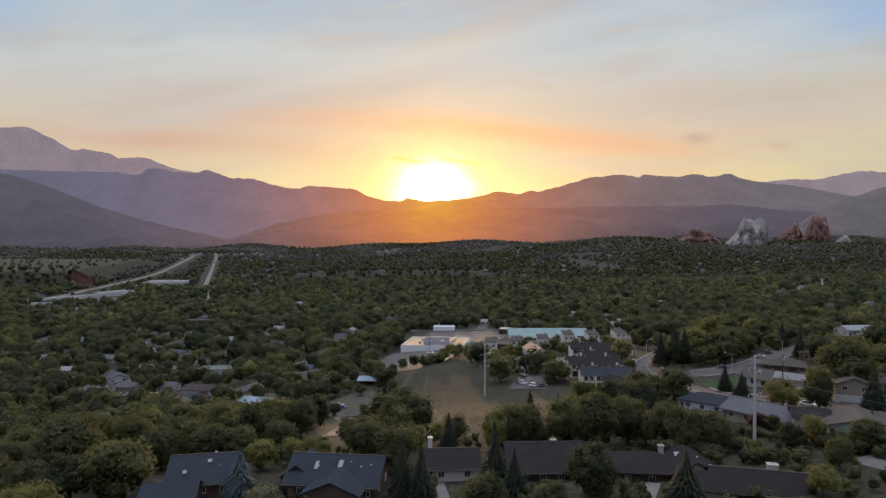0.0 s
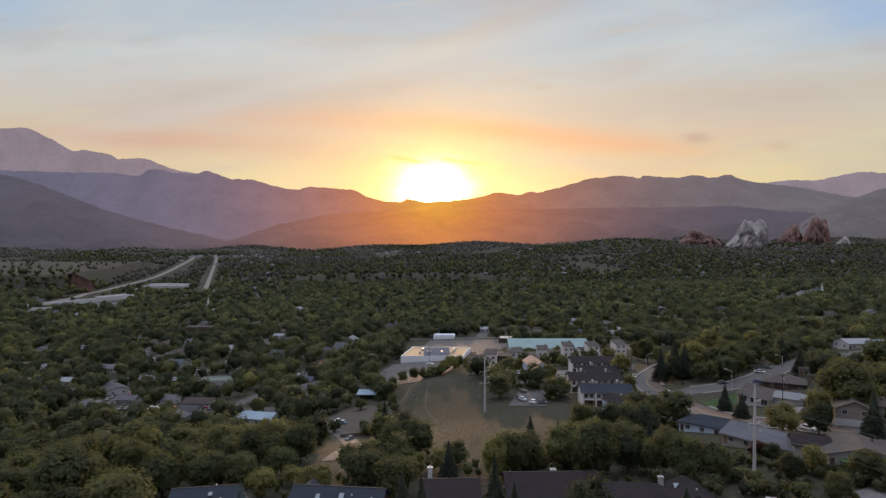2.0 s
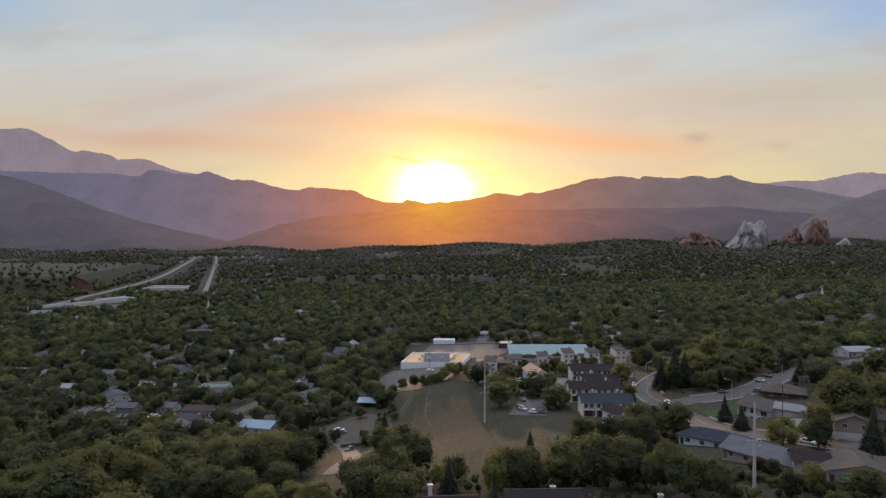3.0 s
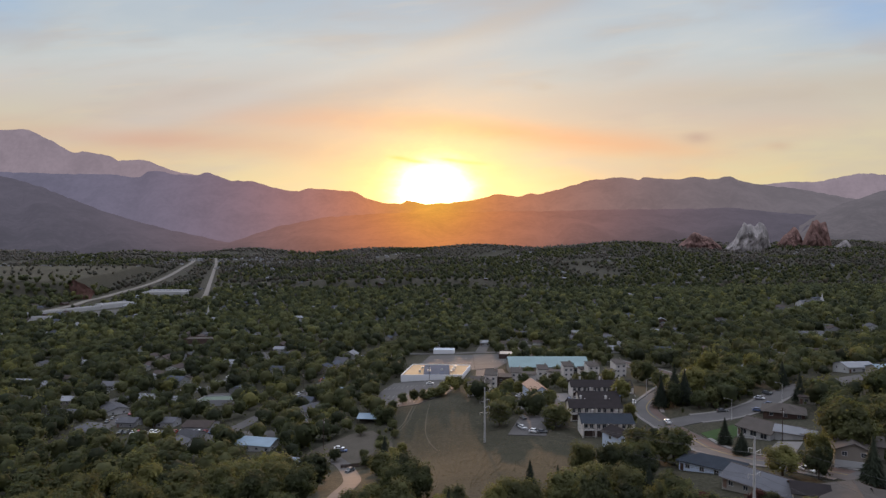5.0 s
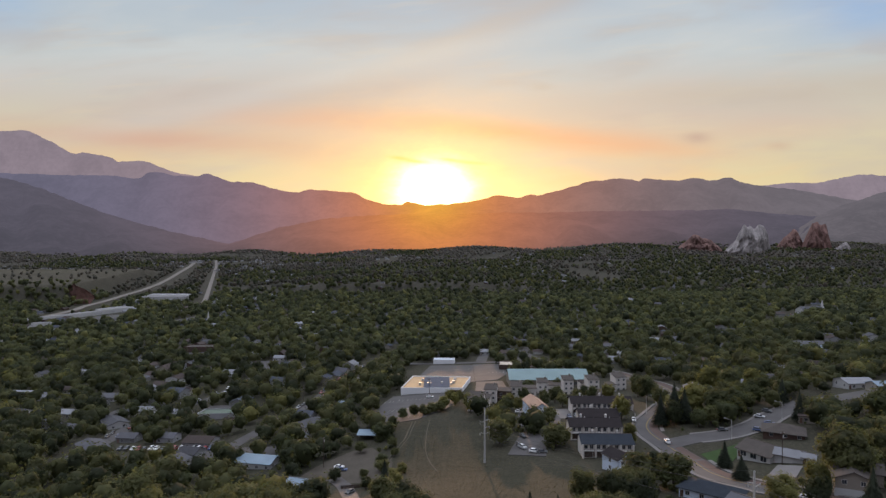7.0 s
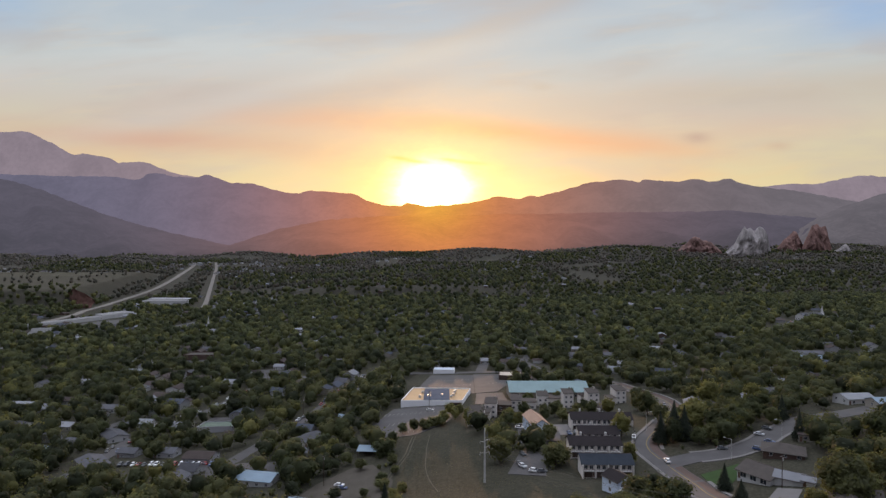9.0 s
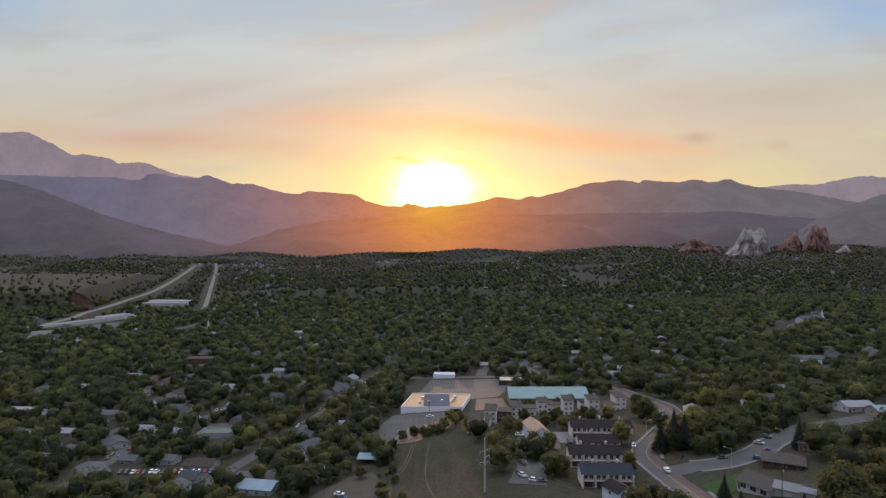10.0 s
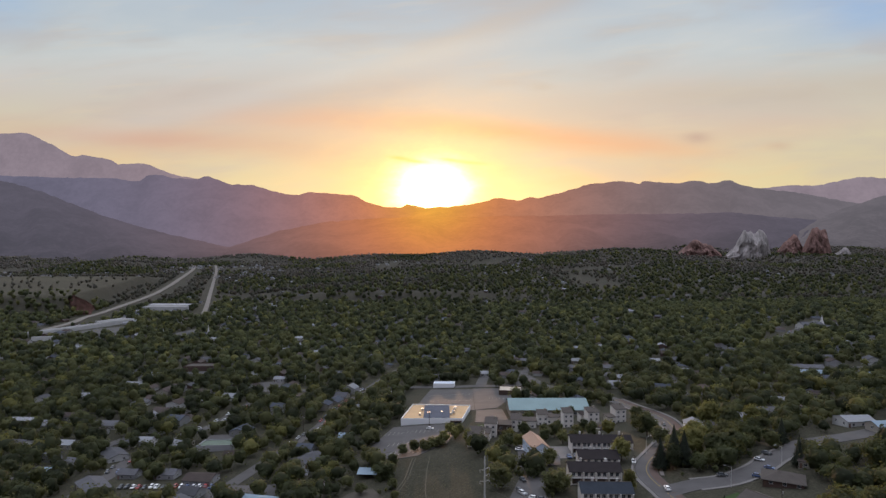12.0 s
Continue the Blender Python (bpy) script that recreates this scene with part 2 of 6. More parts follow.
M_DRYGRASS = [foliage("dry_grass_straw", (0.085, 0.074, 0.050), (0.150, 0.128, 0.088), 0.3), foliage("dry_grass_brown", (0.074, 0.063, 0.045), (0.125, 0.106, 0.075), 0.3),
              foliage("dry_grass_pale", (0.095, 0.083, 0.060), (0.165, 0.142, 0.102), 0.3), foliage("weeds_olive", (0.060, 0.060, 0.036), (0.115, 0.110, 0.064), 0.3)]
M_BARK = plain("bark", (0.09, 0.07, 0.055), 0.95, 0.3, 2.0)
M_ROOF = [plain("shingles_grey", (0.08, 0.08, 0.088), 0.9, 0.2, 1.2, per_object=0.3),
          plain("shingles_brown", (0.065, 0.052, 0.048), 0.9, 0.22, 1.2, per_object=0.3),
          plain("roof_pale", (0.20, 0.205, 0.22), 0.75, 0.12, 1.0, per_object=0.2),
          plain("shingles_slate", (0.055, 0.062, 0.078), 0.88, 0.2, 1.2, per_object=0.2)]
M_WALL = [plain("siding_cream", (0.28, 0.26, 0.23), 0.8, 0.08, 1.0, per_object=0.25),
          plain("siding_white", (0.44, 0.44, 0.44), 0.75, 0.06, 1.0, per_object=0.1),
          plain("siding_grey", (0.26, 0.26, 0.27), 0.8, 0.1, 1.0, per_object=0.25),
          plain("brick_brown", (0.085, 0.058, 0.050), 0.9, 0.2, 2.0, per_object=0.2)]

# ---- the lie of the land ----
GX = [-600, -300, -180, -90, -30, 30, 90, 150, 230, 400, 700]
GY = [0, 130, 190, 250, 310, 380, 460, 620, 900]
GZ = np.array([
    [2.5, 20.1, 26.3, 28.6, 28.0, 28.4, 31.8, 35.0, 39.2, 48.5, 65.3],
    [-0.7, 10.1, 15.9, 24.4, 27.5, 28.0, 36.0, 37.5, 38.9, 46.0, 59.0],
    [-1.3, 5.7, 9.5, 16.3, 24.7, 27.3, 29.5, 36.8, 38.9, 45.1, 55.9],
    [-1.1, 3.1, 4.1, 3.4, 8.0, 19.1, 21.2, 28.2, 37.2, 43.7, 52.0],
    [-1.3, 1.6, 1.5, 1.0, 8.2, 18.3, 23.6, 26.7, 35.8, 40.0, 47.0],
    [-3.0, -3.8, -4.9, -0.4, 9.8, 12.5, 16.0, 18.1, 26.4, 32.4, 41.5],
    [-6.0, -6.3, -4.9, 0.5, 7.4, 9.3, 10.3, 13.2, 19.6, 26.0, 36.9],
    [-8.9, -7.3, -5.0, -1.8, 1.1, 2.0, 3.1, 6.3, 11.3, 19.2, 31.0],
    [-9.1, -11.8, -6.2, -5.6, -6.8, -7.5, -6.0, -2.3, 3.0, 10.0, 19.1]])
FX, FY = np.arange(-700, 801, 10.0), np.arange(-200, 901, 10.0)


def _fine():
    rows = np.array([np.interp(FX, GX, r) for r in GZ])
    z = np.array([np.interp(FY, GY, rows[:, i]) for i in range(len(FX))]).T
    for _ in range(6):
        q = np.pad(z, 1, mode="edge")
        z = (q[1:-1, 1:-1] * 2 + q[:-2, 1:-1] + q[2:, 1:-1] + q[1:-1, :-2] + q[1:-1, 2:]) / 6
    return z


FZ = _fine()


def sstep(a, b, v):
    t = np.clip((v - a) / (b - a), 0, 1)
    return t * t * (3 - 2 * t)


def ground(x, y):
    """Height of the land at x, y (numbers or arrays)."""
    x, y = np.asarray(x, float), np.asarray(y, float)
    u = (np.clip(x, FX[0], FX[-1]) - FX[0]) / 10
    v = (np.clip(y, FY[0], FY[-1]) - FY[0]) / 10
    i, j = np.minimum(u.astype(int), len(FX) - 2), np.minimum(v.astype(int), len(FY) - 2)
    u, v = u - i, v - j
    z = (FZ[j, i] * (1 - u) + FZ[j, i + 1] * u) * (1 - v) + (FZ[j + 1, i] * (1 - u) + FZ[j + 1, i + 1] * u) * v
    far = sstep(900, 1350, y)
    z = z * (1 - far) + (-5 + 8 * sstep(200, 900, x)) * far
    z = z + (48 + 34 * sstep(-900, 700, x)) * sstep(1300, 2900, y) + 0.01 * np.maximum(y - 2900, 0)
    # flat-topped terrace with a cut face, left of the highway
    edge = -660 - 0.22 * (y - 1140)
    z = z + 31 * sstep(0, 22, edge - x) * sstep(1125, 1178, y) * (1 - sstep(1650, 2000, y))
    z = z + sstep(1900, 2600, y) * (11 * np.sin(x * 0.0046 + y * 0.003) * np.sin(y * 0.0075 - x * 0.0021) + 7 * np.sin(x * 0.0123 + 1.0 + y * 0.004))
    # low bluff across the valley
    z = z + 16 * sstep(1375, 1420, y - 0.1 * x) * (1 - sstep(1650, 1900, y)) * sstep(-420, -250, x) * (1 - sstep(60, 260, x))
    return z


def gz(x, y):
    return float(ground(x, y))


# ---- mesh helpers ----
def mesh_object(name, verts, faces, mats, parent=None, mat_index=None, label=""):
    me = bpy.data.meshes.new(name)
    me.from_pydata([tuple(v) for v in verts], [], [tuple(f) for f in faces])
    for m in (mats if isinstance(mats, (list, tuple)) else [mats]):
        me.materials.append(m)
    if mat_index is not None:
        me.polygons.foreach_set("material_index", np.asarray(mat_index, dtype=np.int32))
    ob = new(name, me)
    if parent is not None:
        ob.parent = parent
    if label:
        tagged(ob, label)
    return ob


def part(name, bm, material, parent, label=""):
    me = bpy.data.meshes.new(name)
    bm.to_mesh(me)
    bm.free()
    me.materials.append(material)
    ob = new(name, me)
    ob.parent = parent
    if label:
        tagged(ob, label)
    return ob


def box_bm(x0, x1, y0, y1, z0, z1, bm=None, bevel=0.0):
    bm = bm or bmesh.new()
    got = bmesh.ops.create_cube(bm, size=1, matrix=Matrix.Translation(((x0 + x1) / 2, (y0 + y1) / 2, (z0 + z1) / 2))
                                @ Matrix.Diagonal((x1 - x0, y1 - y0, z1 - z0, 1)))
    if bevel:
        edges = {e for v in got["verts"] for e in v.link_edges}
        bmesh.ops.bevel(bm, geom=list(edges), offset=bevel, segments=1, affect="EDGES")
    return bm


def cyl_bm(r0, r1, z0, z1, seg=8, bm=None, at=(0, 0), m=None):
    bm = bm or bmesh.new()
    mat = (m or Matrix.Identity(4)) @ Matrix.Translation((at[0], at[1], (z0 + z1) / 2))
    bmesh.ops.create_cone(bm, cap_ends=True, segments=seg, radius1=r0, radius2=r1, depth=z1 - z0, matrix=mat)
    return bm


def thing(name, x, y, z, rot=0, label="", category="", group="", kind=""):
    e = new(name)
    e.matrix_world = pose(x, y, z, 0, 0, rot)
    e.empty_display_size = 0.5
    return tagged(e, label, category, group, kind)


# ---- raster of places kept free of trees ----
RX0, RY0, RC = -1200.0, 40.0, 2.0
FREE = np.zeros((1200, 1200), dtype=bool)
RXX = RX0 + RC * (np.arange(1200) + 0.5)
RYY = RY0 + RC * (np.arange(1200) + 0.5)


def clear_disc(x, y, r):
    i0, i1 = np.searchsorted(RXX, (x - r, x + r))
    j0, j1 = np.searchsorted(RYY, (y - r, y + r))
    FREE[j0:j1, i0:i1] |= (RXX[i0:i1][None] - x) ** 2 + (RYY[j0:j1][:, None] - y) ** 2 < r * r


def clear_line(pts, half):
    for (xa, ya), (xb, yb) in zip(pts, pts[1:]):
        n = max(1, int(math.hypot(xb - xa, yb - ya) / 2))
        for s in range(n + 1):
            clear_disc(xa + (xb - xa) * s / n, ya + (yb - ya) * s / n, half)


def clear_poly(pts):
    inside = np.zeros_like(FREE)
    X, Y = np.meshgrid(RXX, RYY)
    for (xa, ya), (xb, yb) in zip(pts, pts[1:] + pts[:1]):
        if ya == yb:
            continue
        hit = ((ya > Y) != (yb > Y)) & (X < (xb - xa) * (Y - ya) / (yb - ya) + xa)
        inside ^= hit
    FREE[inside] = True


def clear_front(x, y, half, length):
    """An open garden in front of a house, on its valley side."""
    d_ = math.hypot(x, y)
    clear_line([(x, y), (x - x / d_ * length, y - y / d_ * length)], half)


def is_free(x, y):
    i, j = int((x - RX0) / RC), int((y - RY0) / RC)
    return 0 <= i < FREE.shape[1] and 0 <= j < FREE.shape[0] and FREE[j, i]


# ---- ground: one sheet from behind the camera to the mountains ----
def make_ground():
    ys = np.concatenate([np.arange(-300, 700, 8.0), np.arange(700, 2000, 16.0), np.arange(2000, 4990, 60.0), [4990.0]])
    xs = np.concatenate([np.arange(-3900, -1000, 80.0), np.arange(-1000, -420, 14.0), np.arange(-420, 420, 8.0),
                         np.arange(420, 900, 16.0), np.arange(900, 3901, 80.0)])
    X, Y = np.meshgrid(xs, ys)
    Z = ground(X, Y)
    nx, ny = len(xs), len(ys)
    idx = np.arange(nx * ny).reshape(ny, nx)
    faces = np.stack([idx[:-1, :-1], idx[:-1, 1:], idx[1:, 1:], idx[1:, :-1]], -1).reshape(-1, 4)
    ob = mesh_object("ground", np.stack([X, Y, Z], -1).reshape(-1, 3).tolist(), faces.tolist(), M_GROUND)
    ob.data.polygons.foreach_set("use_smooth", np.ones(len(faces), dtype=bool))
    return tagged(ob, "dry grass and bare earth of a wide valley floor", "ground", kind="structure")


make_ground()


# ---- mountains behind ----
def catmull(pts, n):
    """Smooth curve of n points through control points (x, z)."""
    p = np.array([pts[0]] + list(pts) + [pts[-1]], float)
    t = np.linspace(0, len(pts) - 1.0001, n)
    i = t.astype(int)
    f = (t - i)[:, None]
    a, b, c, d = p[i], p[i + 1], p[i + 2], p[i + 3]
    return 0.5 * (2 * b + (c - a) * f + (2 * a - 5 * b + 4 * c - d) * f ** 2 + (3 * b - a - 3 * c + d) * f ** 3)


def mountain(name, ridge, y_foot, y_top, material, label, rough=1.0, cols=260, rows=26, curve=1.25):
    """A range whose crest follows ridge (x, z in metres at depth y_top) and falls to the valley at y_foot."""
    crest = np.stack([np.linspace(ridge[0][0], ridge[-1][0], cols), np.zeros(cols)], -1)
    cm = catmull(ridge, cols * 4)
    crest[:, 1] = np.interp(crest[:, 0], cm[:, 0], cm[:, 1])
    verts, faces = [], []
    base = ground(crest[:, 0] * y_foot / y_top, np.full(cols, float(y_foot))) - 9.0
    for r in range(rows + 1):
        s = r / rows
        y = y_foot + (y_top - y_foot) * s
        for (cx, cz), foot in zip(crest, base):
            wob = noise.fractal((cx * 0.004, y * 0.004, 3.1), 0.9, 2.1, 5)
            gully = abs(noise.noise((cx * 0.0035 + wob * 0.35, y * 0.0011, 7.7)))
            fine = noise.fractal((cx * 0.02, y * 0.02, 1.7), 0.8, 2.1, 4)
            h = foot + (cz - foot) * s ** curve
            h += rough * ((gully - 0.25) * 0.42 * (cz - foot) * 4 * s * (1 - s) + wob * 20 * s * (1 - s)) + fine * (3.5 * s + 2)
            verts.append((cx * y / y_top, y + wob * 24 * (1 - s), h))
    n = cols
    for r in range(rows):
        for c in range(cols - 1):
            faces.append((r * n + c, r * n + c + 1, (r + 1) * n + c + 1, (r + 1) * n + c))
    b = len(verts)  # back slope, out of sight, so that the range is a solid form
    for cx, cz in crest:
        verts.append((cx * 1.01, y_top + 45, 40.0))
    for c in range(cols - 1):
        faces.append((rows * n + c, rows * n + c + 1, b + c + 1, b + c))
    ob = mesh_object(name, verts, faces, material)
    ob.data.polygons.foreach_set("use_smooth", np.ones(len(faces), dtype=bool))
    return tagged(ob, label, "mountain", kind="structure")


def ridge_m(y_top, eye, *deg):
    """Crest points in metres from (bearing right of the axis, height over the horizon), both as tangents in thousandths."""
    return [(b * y_top / 1000, eye + e * y_top / 1000) for b, e in deg]


# each lin() colour is the haze that the slopes emit, the last number its share
M_MT_FAR = hazed_mountain_material("far_mountain", (0.05, 0.055, 0.06), (0.12, 0.11, 0.11), lin(150, 137, 148), 0.90)
M_MT_MID = hazed_mountain_material("mid_mountain", (0.04, 0.045, 0.045), (0.10, 0.09, 0.085), lin(112, 110, 131), 0.92)
M_MT_RIGHT = hazed_mountain_material("right_mountain", (0.030, 0.033, 0.033), (0.085, 0.076, 0.074), lin(115, 110, 118), 0.92)
M_MT_NEAR = hazed_mountain_material("foothill", (0.022, 0.026, 0.024), (0.055, 0.050, 0.050), lin(96, 93, 107), 0.90)
EYE = 92.0
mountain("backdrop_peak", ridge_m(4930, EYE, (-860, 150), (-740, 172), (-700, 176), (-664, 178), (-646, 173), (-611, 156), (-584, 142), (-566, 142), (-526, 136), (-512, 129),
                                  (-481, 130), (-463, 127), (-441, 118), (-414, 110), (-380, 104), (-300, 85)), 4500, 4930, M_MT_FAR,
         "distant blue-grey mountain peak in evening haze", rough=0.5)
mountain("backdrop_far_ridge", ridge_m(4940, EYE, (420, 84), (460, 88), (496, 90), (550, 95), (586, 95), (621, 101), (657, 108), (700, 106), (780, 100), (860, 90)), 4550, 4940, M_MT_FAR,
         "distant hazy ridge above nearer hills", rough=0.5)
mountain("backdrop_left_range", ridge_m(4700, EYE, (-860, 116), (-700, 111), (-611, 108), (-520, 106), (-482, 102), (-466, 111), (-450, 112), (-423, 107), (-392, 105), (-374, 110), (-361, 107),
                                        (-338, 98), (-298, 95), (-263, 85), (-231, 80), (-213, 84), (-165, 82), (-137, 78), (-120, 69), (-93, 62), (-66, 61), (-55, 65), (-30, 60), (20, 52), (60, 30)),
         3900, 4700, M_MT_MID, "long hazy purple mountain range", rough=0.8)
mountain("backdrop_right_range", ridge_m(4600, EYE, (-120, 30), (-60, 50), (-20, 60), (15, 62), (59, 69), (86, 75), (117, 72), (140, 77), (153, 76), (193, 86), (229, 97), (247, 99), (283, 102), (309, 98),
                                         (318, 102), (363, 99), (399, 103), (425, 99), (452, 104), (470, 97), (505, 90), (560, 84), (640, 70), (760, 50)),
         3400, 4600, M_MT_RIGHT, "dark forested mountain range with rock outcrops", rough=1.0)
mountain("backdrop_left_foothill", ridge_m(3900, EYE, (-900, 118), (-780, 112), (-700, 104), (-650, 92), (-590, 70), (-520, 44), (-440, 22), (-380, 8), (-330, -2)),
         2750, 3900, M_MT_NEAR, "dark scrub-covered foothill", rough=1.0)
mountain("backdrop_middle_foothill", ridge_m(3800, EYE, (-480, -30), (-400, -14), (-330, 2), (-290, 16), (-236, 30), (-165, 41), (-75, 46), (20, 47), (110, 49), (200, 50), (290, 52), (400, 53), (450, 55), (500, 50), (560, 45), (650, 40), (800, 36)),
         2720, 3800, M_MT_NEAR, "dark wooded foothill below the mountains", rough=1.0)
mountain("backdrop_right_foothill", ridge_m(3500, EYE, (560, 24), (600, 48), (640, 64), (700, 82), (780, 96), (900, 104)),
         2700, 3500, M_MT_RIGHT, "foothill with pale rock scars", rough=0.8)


# ---- roads ----
def ribbon(name, pts, width, material, lift, label, kind="structure", category="road", clear=1.5, parent=None):
    """A strip of paving draped on the land along pts."""
    c = catmull(pts, max(12, int(sum(math.dist(a, b) for a, b in zip(pts, pts[1:])) / 4)))
    d = np.gradient(c, axis=0)
    d /= np.linalg.norm(d, axis=1)[:, None] + 1e-9
    nrm = np.stack([-d[:, 1], d[:, 0]], -1)
    verts, faces = [], []
    across = (-0.5, -0.25, 0.0, 0.25, 0.5)
    for p, q in zip(c, nrm):
        for a in across:
            e = p + q * a * width
            verts.append((e[0], e[1], gz(*e) + lift))
        for a in (0.5, -0.5):
            e = p + q * a * width
            verts.append((e[0], e[1], gz(*e) - 0.4))
    n = 7
    for i in range(len(c) - 1):
        for k in range(4):
            faces.append((i * n + k + 1, i * n + k, i * n + n + k, i * n + n + k + 1))
        faces.append((i * n + 5, i * n + 4, i * n + n + 4, i * n + n + 5))
        faces.append((i * n + 0, i * n + 6, i * n + n + 6, i * n + n + 0))
    ob = mesh_object(name, verts, faces, material, parent)
    clear_line([tuple(p) for p in c], width / 2 + clear)
    return tagged(ob, label, category, kind=kind)


def paved(name, pts, material, lift, label, category="pavement"):
    """A paved yard: a polygon laid on the land, cut fine enough to follow it."""
    bm = bmesh.new()
    f = bm.faces.new([bm.verts.new((x, y, 0)) for x, y in pts])
    for ax in (0, 1):
        lo, hi = min(p[ax] for p in pts), max(p[ax] for p in pts)
        v = lo + 5
        while v < hi:
            no = (1, 0, 0) if ax == 0 else (0, 1, 0)
            co = (v, 0, 0) if ax == 0 else (0, v, 0)
            bmesh.ops.bisect_plane(bm, geom=bm.verts[:] + bm.edges[:] + bm.faces[:], plane_co=co, plane_no=no)
            v += 5
    if sum(fc.normal.z for fc in bm.faces) < 0:
        bmesh.ops.reverse_faces(bm, faces=bm.faces[:])
    for v in bm.verts:
        v.co.z = gz(v.co.x, v.co.y) + lift
    rim = bmesh.ops.extrude_edge_only(bm, edges=[e for e in bm.edges if e.is_boundary])
    for g in rim["geom"]:
        if isinstance(g, bmesh.types.BMVert):
            g.co.z -= lift + 0.4
    me = bpy.data.meshes.new(name)
    bm.to_mesh(me)
    bm.free()
    me.materials.append(material)
    clear_poly(list(pts))
    return tagged(new(name, me), label, category, kind="structure")


ribbon("road_main", [(124, 160), (113.7, 177), (105.3, 192), (98.5, 203), (94, 220), (94.5, 238), (93, 262), (91.5, 280), (95, 293), (105.4, 309), (120, 334), (131, 358), (136, 384), (135, 405),
                     (130, 426), (124, 456), (112, 488), (97, 502), (84, 521), (76, 560), (70, 600)], 9.6, M_ASPHALT, 0.16, "worn two-lane asphalt road with faded lines", clear=3)
ribbon("road_side", [(92, 262), (107, 267), (122, 268.5), (138, 277), (151, 288), (164, 297), (178, 304)], 10.5, M_ASPHALT, 0.19, "asphalt side street with parked cars", clear=3)
ribbon("road_upper", [(168, 300), (176, 305), (195, 307), (219, 313), (260, 330), (330, 345)], 12.0, M_ASPHALT, 0.18, "asphalt street along the hillside")
ribbon("road_cross", [(-190, 556), (-89, 541), (-11, 526), (29, 525), (82, 523)], 9.0, M_ASPHALT, 0.14, "asphalt street behind the car parks")
ribbon("road_north", [(31, 522), (36, 562), (43, 592), (55, 615), (70, 640)], 9.0, M_ASPHALT, 0.17, "asphalt street leading away between trees")
ribbon("road_left", [(-116, 300), (-99.6, 374), (-87, 413), (-77, 469), (-64, 532), (-50, 592), (-44, 620)], 8.0, M_ASPHALT, 0.17, "narrow residential street", clear=4.0)
ribbon("road_west", [(-181, 290), (-182.5, 342), (-187, 377), (-176, 420), (-162, 452), (-157, 495), (-145, 540)], 8.0, M_ASPHALT, 0.17, "narrow residential street under trees", clear=3.5)
ribbon("highway", [(-606, 960), (-610, 1042), (-624, 1100), (-632, 1180), (-660, 1330), (-706, 1560), (-780, 1850), (-850, 2100), (-935, 2380), (-1080, 2700)], 12.5, M_PALEROAD, 1.6, "pale divided highway across the valley", clear=13)
ribbon("road_avenue", [(-440, 1160), (-471, 1257), (-570, 1548), (-664, 1829), (-785, 2190), (-900, 2500)], 8.5, M_PALEROAD, 1.2, "wide town avenue", clear=9)
ribbon("road_church", [(350, 682), (403, 744), (491, 850), (530, 895)], 9.0, M_ASPHALT, 0.3, "wide street beside the church", clear=9)
# open verges on the town side of the two long roads
clear_line([(-592, 1030), (-604, 1085), (-614, 1165), (-640, 1310), (-684, 1540), (-756, 1830), (-830, 2080), (-915, 2360)], 26)
clear_line([(-440, 1125), (-462, 1225), (-560, 1510), (-650, 1790)], 17)
paved("parking_front", [(-44, 357), (-31.5, 401), (6, 401), (10, 385), (2, 359), (-14, 341), (-25.7, 340), (-38, 343)], M_ASPHALT, 0.22, "cracked asphalt car park with faded bay lines")
paved("parking_back", [(-10, 515), (24, 511), (22, 436), (-22, 437)], M_ASPHALT, 0.22, "sunlit asphalt car park behind the white building")
paved("parking_side", [(24.2, 514), (66, 514), (72, 472), (46, 462), (38, 441), (22.3, 437)], M_ASPHALT, 0.20, "asphalt car park beside the apartments")
paved("parking_court", [(20.5, 402), (42, 402), (41, 436), (23, 436.5)], M_ASPHALT, 0.24, "asphalt court between the shop and the apartments")
paved("parking_yard", [(37, 302), (56, 300), (58, 312), (54, 345), (40, 346)], M_ASPHALT, 0.22, "worn asphalt yard beside the blue hall")
paved("parking_field", [(27, 263), (42, 256), (47, 284), (36, 291)], M_ASPHALT, 0.25, "small gravel car park at the edge of the field")
paved("parking_lot", [(-122, 310), (-82, 308), (-86, 324), (-129, 326)], M_ASPHALT, 0.2, "asphalt car park with a row of cars")
paved("parking_lot", [(-158, 398), (-128, 393), (-134, 421), (-156, 425)], M_ASPHALT, 0.2, "shady asphalt car park beside a workshop")
paved("parking_lot", [(-280, 636), (-221, 632), (-238, 648), (-277, 648)], M_ASPHALT, 0.2, "school car park")
paved("parking_lot", [(-160, 548), (-135, 543), (-149, 588), (-173, 587)], M_ASPHALT, 0.2, "asphalt car park among trees")
paved("parking_lot", [(-530, 880), (-480, 928), (-500, 1010), (-534, 985), (-566, 905)], M_ASPHALT, 0.3, "wide asphalt car park of the retail strip")
paved("parking_lot", [(-380, 878), (-350, 891), (-385, 990), (-400, 943)], M_ASPHALT, 0.3, "asphalt car park beside the church")
paved("parking_lot", [(287, 515), (343, 503), (368, 530), (300, 545)], M_ASPHALT, 0.25, "asphalt yard in front of pale sheds")
paved("dirt_yard", [(-64, 268), (-57, 285), (-44, 301), (-34, 303), (-22, 278), (-23, 252), (-41, 258)], plain("bare_dirt", (0.078, 0.068, 0.056), 0.95, 0.3, 0.4), 0.10, "bare dirt yard with parked cars")


# ---- houses ----
M_GLASS = plain("window_glass", (0.03, 0.035, 0.045), 0.12, 0.1, 1.0, spec=0.6)
M_TRIM = plain("white_trim", (0.50, 0.49, 0.48), 0.6, 0.06, 2.0)
